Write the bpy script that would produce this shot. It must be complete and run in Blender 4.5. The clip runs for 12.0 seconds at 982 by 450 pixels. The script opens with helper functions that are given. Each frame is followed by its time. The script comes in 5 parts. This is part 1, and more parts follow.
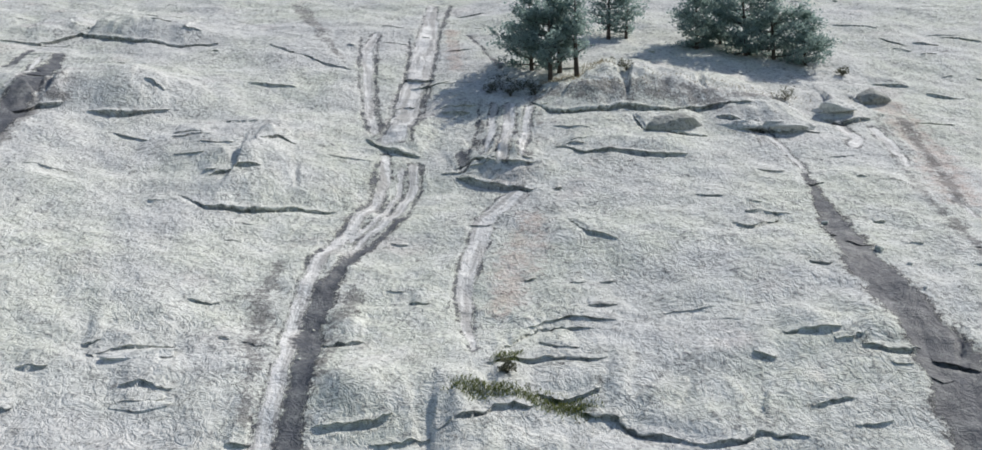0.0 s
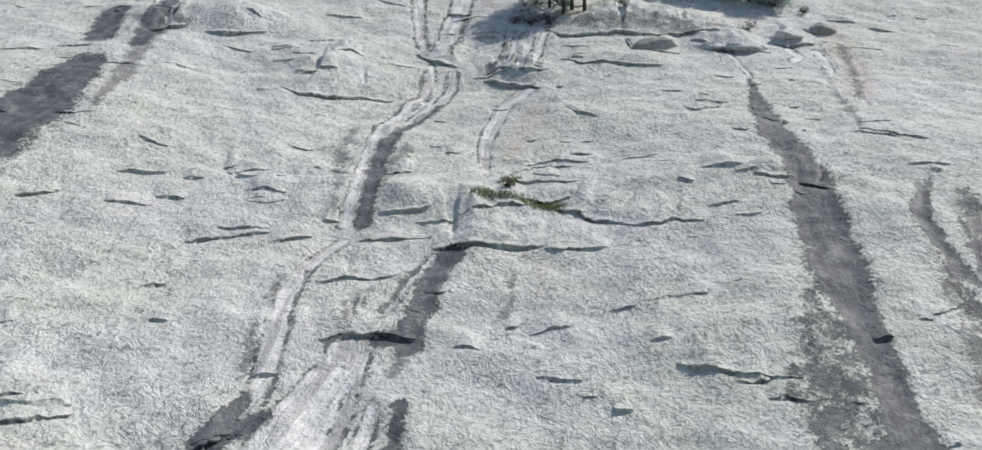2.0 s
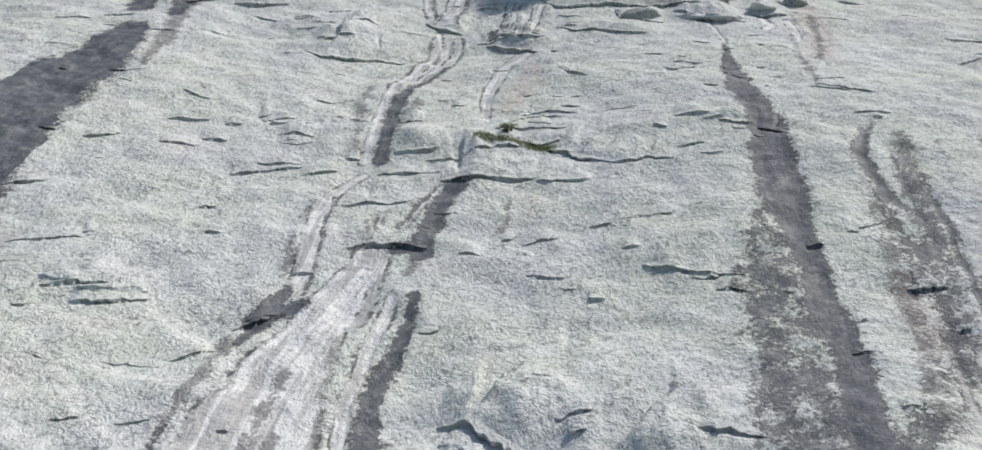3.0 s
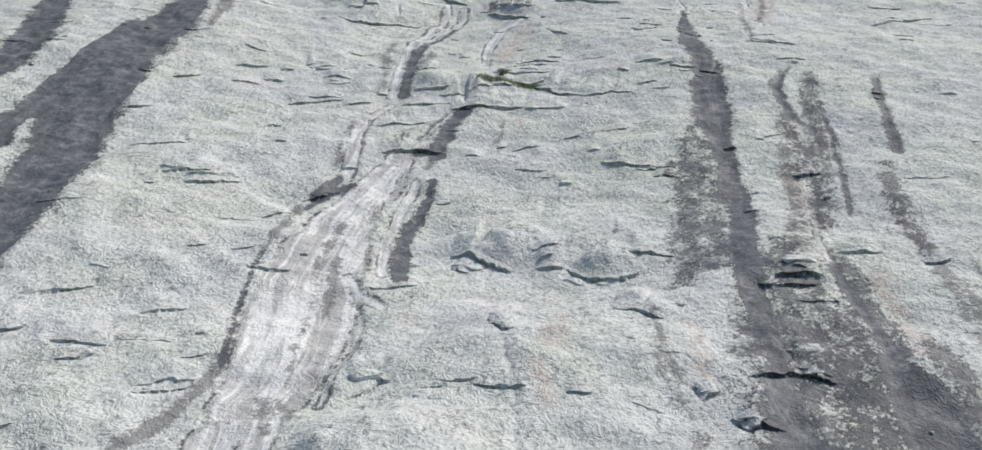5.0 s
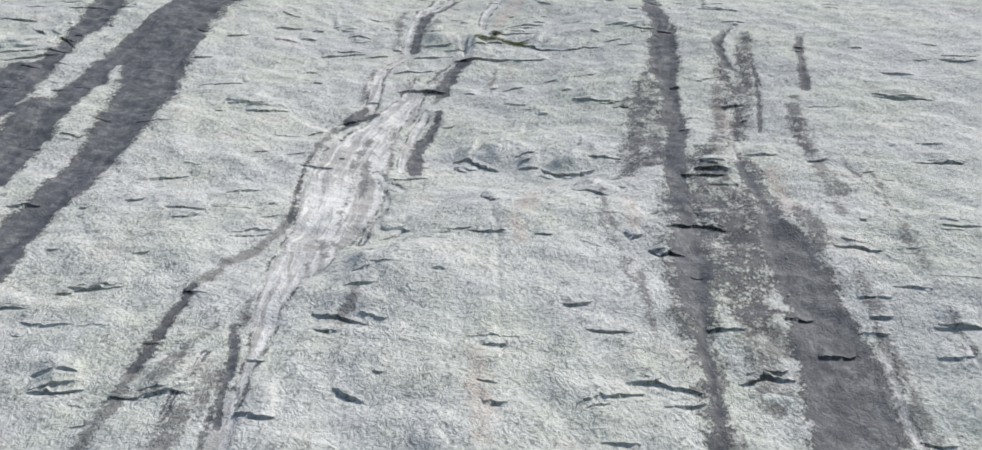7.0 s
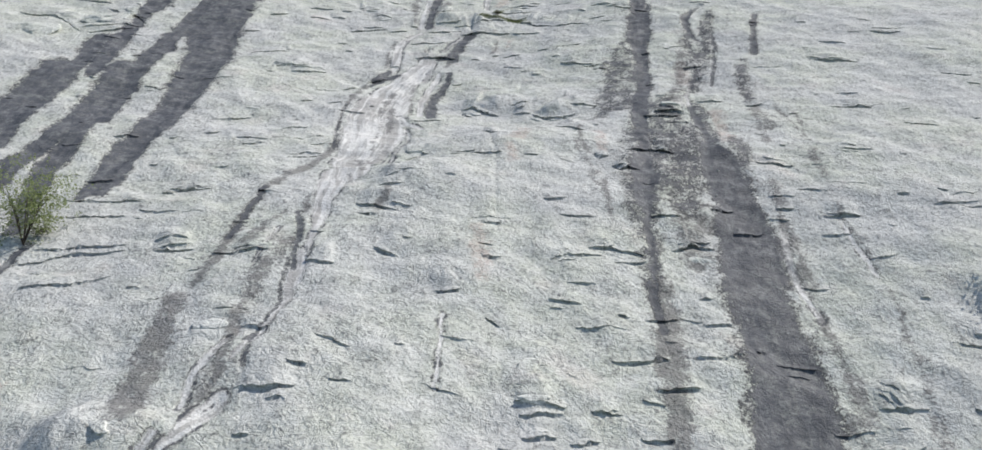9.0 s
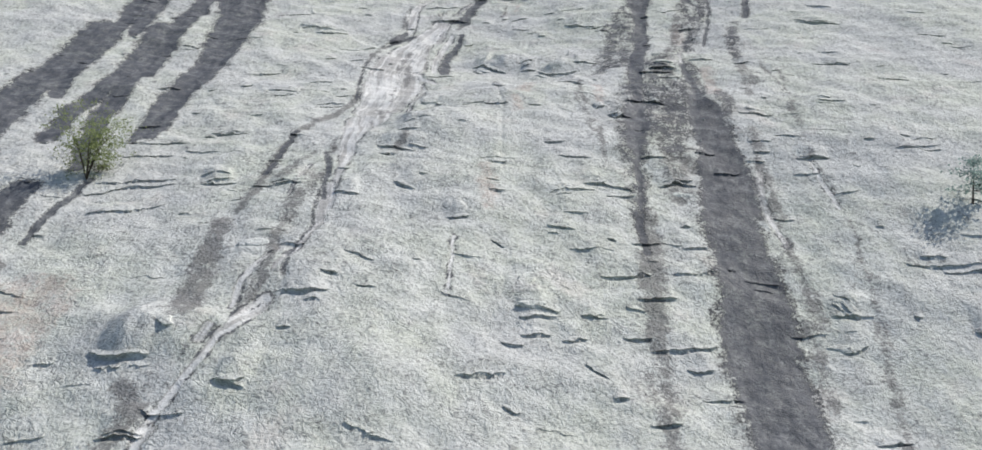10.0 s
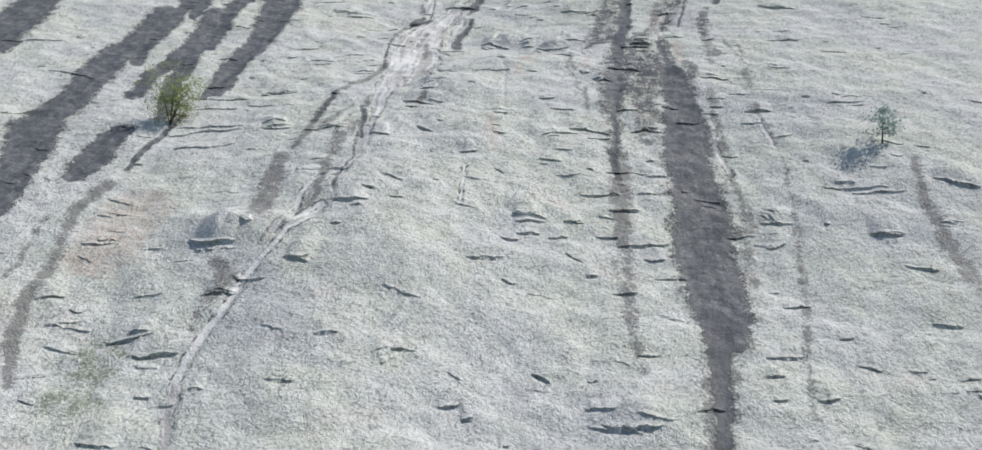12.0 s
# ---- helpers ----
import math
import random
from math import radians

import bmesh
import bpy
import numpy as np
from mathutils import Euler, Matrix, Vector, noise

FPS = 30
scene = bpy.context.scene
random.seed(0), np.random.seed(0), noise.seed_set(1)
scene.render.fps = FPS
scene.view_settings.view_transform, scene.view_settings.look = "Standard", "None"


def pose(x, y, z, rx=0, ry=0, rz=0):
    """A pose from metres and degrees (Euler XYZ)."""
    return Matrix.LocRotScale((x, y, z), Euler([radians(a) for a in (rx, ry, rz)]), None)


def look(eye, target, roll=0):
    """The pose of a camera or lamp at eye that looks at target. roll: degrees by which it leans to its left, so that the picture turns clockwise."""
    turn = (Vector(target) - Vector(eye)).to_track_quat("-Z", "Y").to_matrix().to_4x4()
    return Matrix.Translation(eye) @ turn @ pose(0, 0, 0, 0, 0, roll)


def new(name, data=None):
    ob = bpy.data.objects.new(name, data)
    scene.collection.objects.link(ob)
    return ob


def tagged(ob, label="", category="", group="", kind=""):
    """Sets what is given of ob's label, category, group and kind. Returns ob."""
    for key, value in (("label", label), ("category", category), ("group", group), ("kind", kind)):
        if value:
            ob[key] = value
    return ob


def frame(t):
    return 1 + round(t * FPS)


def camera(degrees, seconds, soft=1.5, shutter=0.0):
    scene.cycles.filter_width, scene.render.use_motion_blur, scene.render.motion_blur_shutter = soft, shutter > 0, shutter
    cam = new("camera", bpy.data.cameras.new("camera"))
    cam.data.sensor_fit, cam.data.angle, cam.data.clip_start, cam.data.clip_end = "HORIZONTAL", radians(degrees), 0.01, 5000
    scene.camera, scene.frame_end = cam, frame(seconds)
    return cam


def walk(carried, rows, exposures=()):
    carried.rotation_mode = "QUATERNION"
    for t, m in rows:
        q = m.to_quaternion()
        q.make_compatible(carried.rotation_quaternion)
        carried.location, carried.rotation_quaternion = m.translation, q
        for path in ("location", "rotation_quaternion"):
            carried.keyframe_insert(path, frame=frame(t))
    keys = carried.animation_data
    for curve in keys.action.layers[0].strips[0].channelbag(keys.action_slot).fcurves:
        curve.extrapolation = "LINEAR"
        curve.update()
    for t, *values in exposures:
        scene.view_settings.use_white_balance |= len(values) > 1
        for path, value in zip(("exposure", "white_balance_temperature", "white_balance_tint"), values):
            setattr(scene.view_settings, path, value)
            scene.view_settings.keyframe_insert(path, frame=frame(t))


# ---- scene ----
cam = camera(55.0, 12.0, soft=1.6)
PATH = [
    (0, (-0.115, -0.312, 40.05), (-0.116, 1.685, 40.158), -0.3),
    (0.5, (0.493, -4.545, 38.346), (0.45, -2.547, 38.436), 0.0),
    (1, (1.059, -8.774, 36.471), (0.985, -6.777, 36.556), 0.5),
    (1.5, (1.569, -13.06, 34.41), (1.48, -11.064, 34.491), 0.6),
    (2, (2.191, -17.326, 32.478), (2.089, -15.33, 32.542), 0.9),
    (2.5, (2.534, -21.26, 30.729), (2.427, -19.263, 30.782), 1.0),
    (3, (3.071, -25.478, 29.027), (2.956, -23.482, 29.067), 1.0),
    (3.2, (3.364, -27.145, 28.334), (3.242, -25.149, 28.372), 1.0),
    (4.8, (4.462, -40.659, 23.135), (4.338, -38.663, 23.171), 0.9),
    (5, (4.632, -42.054, 22.703), (4.506, -40.058, 22.733), 1.0),
    (5.5, (5.168, -46.281, 21.151), (5.038, -44.285, 21.178), 0.9),
    (6, (5.523, -50.541, 19.498), (5.394, -48.545, 19.525), 0.9),
    (6.5, (5.984, -54.756, 17.876), (5.856, -52.761, 17.9), 0.9),
    (7, (6.494, -58.978, 16.187), (6.364, -56.983, 16.208), 1.0),
    (8.8, (8.142, -73.762, 10.159), (7.997, -71.767, 10.192), 1.1),
    (9, (8.41, -75.461, 9.617), (8.261, -73.467, 9.647), 1.0),
    (9.5, (8.881, -79.675, 8.113), (8.735, -77.681, 8.142), 1.1),
    (10, (9.63, -83.503, 6.643), (9.453, -81.511, 6.623), 1.2),
    (10.5, (10.219, -87.698, 5.141), (10.045, -85.705, 5.134), 1.1),
    (11, (10.808, -91.918, 3.589), (10.636, -89.925, 3.592), 1.2),
    (11.5, (11.308, -96.083, 1.851), (11.101, -94.094, 1.839), 1.4),
    (12, (11.816, -100.269, 0.291), (11.618, -98.279, 0.288), 1.3),
]
walk(cam, [(t, look(eye, target, roll)) for t, eye, target, roll in PATH])

SUN_STRENGTH, SKY_STRENGTH = 3.95, 0.10

# base colours
ROCK_GREY, ROCK_GREEN, ROCK_PALE, ROCK_PINK, ROCK_DARK = (0.61, 0.615, 0.60), (0.64, 0.66, 0.585), (0.78, 0.785, 0.755), (0.68, 0.61, 0.58), (0.15, 0.155, 0.155)
BARE_PALE, BARE_DULL = (0.84, 0.83, 0.81), (0.47, 0.455, 0.44)
STAIN_DARK, STAIN_MID, STAIN_SPECK, STAIN_RUST, MOSS_GREEN = (0.078, 0.084, 0.098), (0.122, 0.128, 0.143), (0.165, 0.158, 0.155), (0.50, 0.34, 0.28), (0.12, 0.16, 0.07)

# ---------------------------------------------------------------- world and sun
SUN_WAY = Vector((0.57, 0.31, 0.76)).normalized()      # towards the sun: uphill and to the east
SUN_ELEVATION = math.asin(SUN_WAY.z)
SUN_AZIMUTH = math.atan2(SUN_WAY.x, SUN_WAY.y)

world = bpy.data.worlds.new("sky")
world.use_nodes = True
scene.world = world
sky = world.node_tree.nodes.new("ShaderNodeTexSky")
sky.sky_type, sky.sun_disc = "NISHITA", False
sky.sun_elevation, sky.sun_rotation = SUN_ELEVATION, SUN_AZIMUTH
sky.air_density, sky.dust_density, sky.altitude = 1.0, 1.5, 400
background = world.node_tree.nodes["Background"]
background.inputs["Strength"].default_value = SKY_STRENGTH
world.node_tree.links.new(sky.outputs["Color"], background.inputs["Color"])

sun = new("sun", bpy.data.lights.new("sun", "SUN"))
sun.data.energy, sun.data.angle, sun.data.color = SUN_STRENGTH, radians(0.55), (1.0, 0.955, 0.89)
sun.matrix_world = look(SUN_WAY * 400, (0, 0, 0))


# ---------------------------------------------------------------- materials
class Nodes:
    """Short hand for building a node material."""

    def __init__(self, name):
        self.mat = bpy.data.materials.new(name)
        self.mat.use_nodes = True
        self.tree = self.mat.node_tree
        self.bsdf = self.tree.nodes["Principled BSDF"]

    def node(self, kind):
        return self.tree.nodes.new("ShaderNode" + kind)

    def plug(self, value, socket):
        if isinstance(value, (int, float)):
            socket.default_value = value
        elif isinstance(value, tuple):
            socket.default_value = (*value, 1.0) if len(value) == 3 and socket.type == "RGBA" else value
        else:
            self.tree.links.new(value, socket)

    def math(self, op, a, b=0.0, clamp=False):
        n = self.node("Math")
        n.operation, n.use_clamp = op, clamp
        self.plug(a, n.inputs[0]), self.plug(b, n.inputs[1])
        return n.outputs[0]

    def mix(self, f, a, b, blend="MIX"):
        n = self.node("Mix")
        n.data_type, n.blend_type = "RGBA", blend
        self.plug(f, n.inputs[0]), self.plug(a, n.inputs[6]), self.plug(b, n.inputs[7])
        return n.outputs[2]

    def place(self, stretch=(1, 1, 1)):
        at = self.node("NewGeometry").outputs["Position"]
        n = self.node("Mapping")
        self.plug(at, n.inputs[0])
        n.inputs["Scale"].default_value = stretch
        return n.outputs[0]

    def noise(self, at, scale, detail=3.0, rough=0.55, distortion=0.0):
        n = self.node("TexNoise")
        self.plug(at, n.inputs["Vector"])
        n.inputs["Scale"].default_value, n.inputs["Detail"].default_value = scale, detail
        n.inputs["Roughness"].default_value, n.inputs["Distortion"].default_value = rough, distortion
        return n.outputs["Fac"]

    def step(self, value, lo, hi):
        n = self.node("MapRange")
        n.interpolation_type = "SMOOTHSTEP"
        self.plug(value, n.inputs[0])
        n.inputs[1].default_value, n.inputs[2].default_value = lo, hi
        return n.outputs[0]

    def bump(self, height, strength, distance):
        n = self.node("Bump")
        self.plug(height, n.inputs["Height"])
        n.inputs["Strength"].default_value, n.inputs["Distance"].default_value = strength, distance
        self.plug(n.outputs[0], self.bsdf.inputs["Normal"])

    def done(self, color, rough=0.9):
        self.plug(color, self.bsdf.inputs["Base Color"])
        self.plug(rough, self.bsdf.inputs["Roughness"])
        self.bsdf.inputs["Specular IOR Level"].default_value = 0.25
        return self.mat


def granite(name, stains=True, tone=1.0):
    """Weathered granite: pale lichen skin, dark pits and specks, shaded creases, and the water stains and painted shade
    that the mesh carries.
    """
    n = Nodes(name)
    at = n.place()
    flat = n.place((0.85, 0.8, 0.8))
    broad = n.noise(at, 0.11, 3.0)
    patch = n.noise(at, 0.55, 4.0, 0.6)
    speck = n.noise(flat, 2.7, 4.0, 0.72, 0.6)
    grain = n.noise(flat, 5.2, 2.6, 0.7)
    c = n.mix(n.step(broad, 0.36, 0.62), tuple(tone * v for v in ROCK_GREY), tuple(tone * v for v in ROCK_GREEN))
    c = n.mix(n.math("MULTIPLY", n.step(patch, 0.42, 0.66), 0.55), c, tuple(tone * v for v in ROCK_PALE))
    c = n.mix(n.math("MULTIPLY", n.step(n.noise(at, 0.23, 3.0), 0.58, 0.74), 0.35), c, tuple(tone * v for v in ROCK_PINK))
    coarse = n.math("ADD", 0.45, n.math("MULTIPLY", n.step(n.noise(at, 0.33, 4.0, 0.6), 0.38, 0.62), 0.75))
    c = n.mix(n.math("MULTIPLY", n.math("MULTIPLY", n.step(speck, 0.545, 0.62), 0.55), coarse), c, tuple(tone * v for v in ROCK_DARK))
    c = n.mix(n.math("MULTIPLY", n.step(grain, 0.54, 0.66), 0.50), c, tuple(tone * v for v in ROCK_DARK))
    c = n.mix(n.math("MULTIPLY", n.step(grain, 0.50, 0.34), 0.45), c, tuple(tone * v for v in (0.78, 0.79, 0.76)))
    # the crinkled skin of the rock: low folds, with crease shade put into the colour
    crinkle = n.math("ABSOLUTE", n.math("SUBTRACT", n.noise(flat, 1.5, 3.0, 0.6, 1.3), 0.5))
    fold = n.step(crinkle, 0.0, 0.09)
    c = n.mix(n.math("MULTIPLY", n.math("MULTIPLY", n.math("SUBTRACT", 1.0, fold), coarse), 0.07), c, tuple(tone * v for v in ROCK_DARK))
    rough = 0.92
    relief = n.math("ADD", n.math("ADD", n.math("MULTIPLY", speck, 0.7), n.math("MULTIPLY", grain, 0.25)), n.math("MULTIPLY", n.math("MULTIPLY", fold, coarse), 0.12))
    if stains:
        ragged = n.math("SUBTRACT", n.step(n.math("ADD", n.math("MULTIPLY", n.noise(flat, 5.5, 6.0, 0.8), 0.62), n.math("MULTIPLY", n.noise(flat, 1.1, 3.0, 0.6), 0.38)), 0.35, 0.65), 0.5)
        across, run = n.node("Attribute"), n.node("Attribute")
        across.attribute_name, run.attribute_name = "across", "run"
        lines = n.node("CombineXYZ")
        n.plug(across.outputs["Fac"], lines.inputs[0])
        n.plug(n.math("MULTIPLY", run.outputs["Fac"], 0.09), lines.inputs[1])
        fall = n.noise(lines.outputs[0], 1.5, 4.0, 0.65, 0.5)        # runs drawn out along the water's way

        def mask(kind, spread, soft):
            a = n.node("Attribute")
            a.attribute_name = kind
            v = a.outputs["Fac"]
            v = n.math("ADD", v, n.math("MULTIPLY", ragged, spread))
            return n.step(v, 0.5 - soft, 0.5 + soft)

        white, grime, rust, moss, dark = (mask(k, s, w) for k, s, w in (
            ("white", 0.70, 0.20), ("grime", 0.85, 0.14), ("rust", 0.6, 0.30), ("moss", 0.8, 0.15), ("dark", 1.0, 0.14)))
        bare = n.mix(n.step(fall, 0.43, 0.60), BARE_PALE, BARE_DULL)
        bare = n.mix(n.math("MULTIPLY", n.step(grain, 0.54, 0.68), 0.38), bare, ROCK_DARK)
        c = n.mix(n.math("MULTIPLY", rust, 0.45), c, STAIN_RUST)
        c = n.mix(n.math("MULTIPLY", white, 0.84), c, bare)
        algae = n.mix(n.step(fall, 0.35, 0.68), STAIN_DARK, STAIN_MID)
        c = n.mix(n.math("MULTIPLY", grime, 0.72), c, STAIN_SPECK)
        c = n.mix(n.math("MULTIPLY", dark, n.math("ADD", 0.74, n.math("MULTIPLY", n.step(n.noise(flat, 1.6, 4.0, 0.7), 0.62, 0.42), 0.22))), c, algae)
        c = n.mix(n.math("MULTIPLY", moss, 0.6), c, MOSS_GREEN)
        # woods cover the foot of the mountain, far below
        height = n.node("SeparateXYZ")
        n.plug(at, height.inputs[0])
        low = n.step(height.outputs[2], -85.0, -110.0)
        woods = n.mix(n.noise(at, 0.09, 4.0), (0.02, 0.04, 0.015), (0.07, 0.10, 0.04))
        c = n.mix(low, c, woods)
        smooth = n.math("MAXIMUM", dark, n.math("MULTIPLY", white, 0.8))
        relief = n.math("MULTIPLY", relief, n.math("SUBTRACT", 1.0, n.math("MULTIPLY", smooth, 0.45)))
        rough = n.math("SUBTRACT", 0.93, n.math("MULTIPLY", dark, 0.25))
    n.bump(relief, 0.95, 0.21)
    return n.done(c, rough)


def leafy(name, low, high, scale=3.0):
    n = Nodes(name)
    at = n.place()
    c = n.mix(n.step(n.noise(at, scale, 3.0), 0.35, 0.65), low, high)
    island = n.node("NewGeometry").outputs["Random Per Island"]
    c = n.mix(n.math("MULTIPLY", island, 0.45), c, tuple(min(1, 1.5 * v) for v in high))
    n.done(c, 0.65)
    # thin leaves let a part of the light through
    through_leaf, both = n.node("BsdfTranslucent"), n.node("MixShader")
    n.plug(n.mix(0.5, c, tuple(min(1, 2.2 * v) for v in high)), through_leaf.inputs["Color"])
    both.inputs[0].default_value = 0.5
    out = n.tree.nodes["Material Output"]
    n.tree.links.new(n.bsdf.outputs[0], both.inputs[1])
    n.tree.links.new(through_leaf.outputs[0], both.inputs[2])
    n.tree.links.new(both.outputs[0], out.inputs["Surface"])
    return n.mat


def barky(name, low, high):
    n = Nodes(name)
    c = n.mix(n.noise(n.place((6, 6, 1.5)), 2.0, 5.0), low, high)
    n.bump(n.noise(n.place((8, 8, 2)), 3.0, 4.0), 0.6, 0.03)
    return n.done(c, 0.95)


ROCK = granite("weathered_granite")
STONE = granite("loose_granite", stains=False, tone=1.1)
# loose granite at a lower tone: lichen grey plus shade put into the colour
SHADED_STONE = granite("shaded_lichen_granite", stains=False, tone=0.62)
# needles lifted paler and bluer than foliage: air haze put into the colour
NEEDLES = leafy("hazed_pine_needles", (0.150, 0.210, 0.200), (0.230, 0.300, 0.280))
LEAVES = leafy("broad_leaves", (0.12, 0.155, 0.07), (0.24, 0.275, 0.13))
DRY_LEAVES = leafy("shrub_leaves", (0.05, 0.055, 0.045), (0.10, 0.105, 0.075))
GRASS = leafy("grass_blades", (0.06, 0.09, 0.03), (0.15, 0.17, 0.07), 5.0)
STRAW = leafy("dry_grass", (0.14, 0.12, 0.08), (0.26, 0.22, 0.14), 5.0)
BARK = barky("pine_bark", (0.05, 0.04, 0.035), (0.16, 0.13, 0.11))


# ---------------------------------------------------------------- the rock face: one sheet
def lattice(x, y, seed):
    """Gradient noise over arrays of metres, about -0.7 to 0.7."""
    table = np.random.RandomState(seed)
    perm = np.concatenate([table.permutation(256)] * 3)
    turn = table.uniform(0, 2 * np.pi, 256)
    gx, gy = np.cos(turn), np.sin(turn)
    xi, yi = np.floor(x).astype(int), np.floor(y).astype(int)
    xf, yf = x - xi, y - yi
    u, v = xf ** 3 * (xf * (xf * 6 - 15) + 10), yf ** 3 * (yf * (yf * 6 - 15) + 10)

    def corner(i, j):
        k = perm[perm[(xi + i) & 255] + ((yi + j) & 255)]
        return gx[k] * (xf - i) + gy[k] * (yf - j)

    low = corner(0, 0) * (1 - u) + corner(1, 0) * u
    high = corner(0, 1) * (1 - u) + corner(1, 1) * u
    return low * (1 - v) + high * v


def rising(near, spacing, far, grow):
    """Coordinates: even over near, then ever wider until far."""
    low, high = near
    core = list(np.arange(low, high + spacing / 2, spacing))
    for sign in (1, -1):
        at, gap, out = (core[-1] if sign > 0 else core[0]), spacing, []
        while abs(at) < far:
            gap = min(gap * grow, 400)
            at += sign * gap
            out.append(at)
        core = core + out if sign > 0 else out[::-1] + core
    return np.array(core)


XS = rising((-40.0, 44.0), 0.13, 3500, 1.03)
YS = rising((-50.0, 84.0), 0.13, 3500, 1.03)
GX, GY = np.meshgrid(XS, YS)

# broad swells of the dome, on a net of 14 metres
SWELLS = (
    (0, -0.1, 0, 0, -0.2, 0, -0.1, -0.1, 0.1, 0.1, 0),
    (-0.1, 0.5, 0.3, -0.2, 0, -0.5, 0.1, 0.5, 0.2, 0, 0),
    (0.3, -1.3, -0.4, -0.1, 0, -0.1, -0.7, -0.1, -0.3, 0.2, 0),
    (0, 0.6, 1.6, 1.1, -0.1, -1, -0.7, -0.9, -1.3, -0.1, 0.2),
    (0.2, -1.3, -0.4, 0.5, 1.5, -1.5, -0.2, -0.1, 0.3, 0.7, 0.5),
    (-0.2, -0.1, -0.9, -0.4, 0, 0.9, -0.4, 1.1, -0.5, 0, 0.3),
    (-0.1, -0.6, -0.4, 0.3, 1.3, -0.1, 0.4, 0.4, -0.5, -0.2, 0.1),
    (0, 0, -0.1, 0.2, 0.3, 0.3, 0.6, -0.1, -0.4, -0.5, -0.1),
)


def dome(x, y):
    z = 16.408 - 0.0569 * x + 0.5822 * y + (0.0523 * x * x + 0.058 * x * y - 0.027 * y * y) / 100
    for i, column in enumerate(SWELLS):
        for j, rise in enumerate(column):
            if rise:
                z = z + rise * np.exp(-((x + 48 - 14 * i) ** 2 + (y + 58 - 14 * j) ** 2) / 162.0)
    return z


def landform(x, y):
    """The seen face, its plain continuation, the summit above it and the lowland round it."""
    cx, cy = np.clip(x, -75, 75), np.clip(y, -75, 105)
    z = dome(cx, cy)
    up, down = np.maximum(y - 105, 0), np.maximum(-75 - y, 0)
    side = np.maximum(np.abs(x) - 75, 0)
    z = z + 0.5 * 70 * (1 - np.exp(-up / 70)) - 0.004 * np.maximum(up - 90, 0) ** 1.5
    z = z - 0.6 * down - 0.0016 * side ** 2
    floor = -130 + 6 * lattice(x / 210, y / 210, 5)
    over = (z - floor) / 12
    return np.where(over > 20, z, floor + 12 * np.log1p(np.exp(np.clip(over, -40, 20))))


GZ = landform(GX, GY)
near = np.exp(-((GX / 110) ** 4 + ((GY - 20) / 130) ** 4))
WX = 0.30 * lattice(GX / 1.7, GY / 1.7, 11) + 0.06 * lattice(GX / 0.55, GY / 0.55, 12)
WY = 0.30 * lattice(GX / 1.9, GY / 1.9, 13) + 0.06 * lattice(GX / 0.60, GY / 0.60, 14)
GZ += near * (0.45 * lattice(GX / 9.0, GY / 8.0, 21) + 0.36 * lattice(GX / 4.6, GY / 3.2, 22)
              + 0.20 * lattice(GX / 2.0, GY / 1.4, 23) + 0.06 * lattice(GX / 0.9, GY / 0.6, 24))

OX, OY = np.zeros_like(GZ), np.zeros_like(GZ)
STAINS_AND_SHADE = {kind: np.zeros_like(GZ) for kind in ("white", "dark", "grime", "rust", "moss", "across", "run")}
WHITE, DARK, GRIME, RUST, MOSS, HEAVY, SOOTY = "white", "dark", "grime", "rust", "moss", "heavy", "sooty"
FULL = {"heavy": 0.80, "sooty": 0.62, "white": 1.0, "dark": 1.0, "grime": 0.64, "rust": 0.56, "moss": 0.54}


def window(points, margin):
    xs, ys = [p[0] for p in points], [p[1] for p in points]
    i0, i1 = np.searchsorted(XS, (min(xs) - margin, max(xs) + margin))
    j0, j1 = np.searchsorted(YS, (min(ys) - margin, max(ys) + margin))
    return slice(j0, j1 + 1), slice(i0, i1 + 1)


def along(points, x, y):
    """For every place: distance to the line, signed distance uphill of it, share of its length, and the point's own width."""
    best = np.full(x.shape, 1e9)
    side, share, width = np.zeros(x.shape), np.zeros(x.shape), np.zeros(x.shape)
    legs = [math.dist(a[:2], b[:2]) for a, b in zip(points, points[1:])]
    total, gone = sum(legs) or 1.0, 0.0
    for (a, b), leg in zip(zip(points, points[1:]), legs):
        if leg == 0:
            continue
        dx, dy = (b[0] - a[0]) / leg, (b[1] - a[1]) / leg
        s = (x - a[0]) * dx + (y - a[1]) * dy
        k = np.clip(s, 0, leg)
        d = np.hypot(x - a[0] - k * dx, y - a[1] - k * dy)
        up = ((y - a[1]) * dx - (x - a[0]) * dy) * (1 if dx >= 0 or len(a) > 2 else -1)
        closer = d < best
        best = np.where(closer, d, best)
        side, share = np.where(closer, up, side), np.where(closer, (gone + k) / total, share)
        if len(a) > 2:
            width = np.where(closer, a[2] + (b[2] - a[2]) * k / leg, width)
        gone += leg
    return best, side, share, width


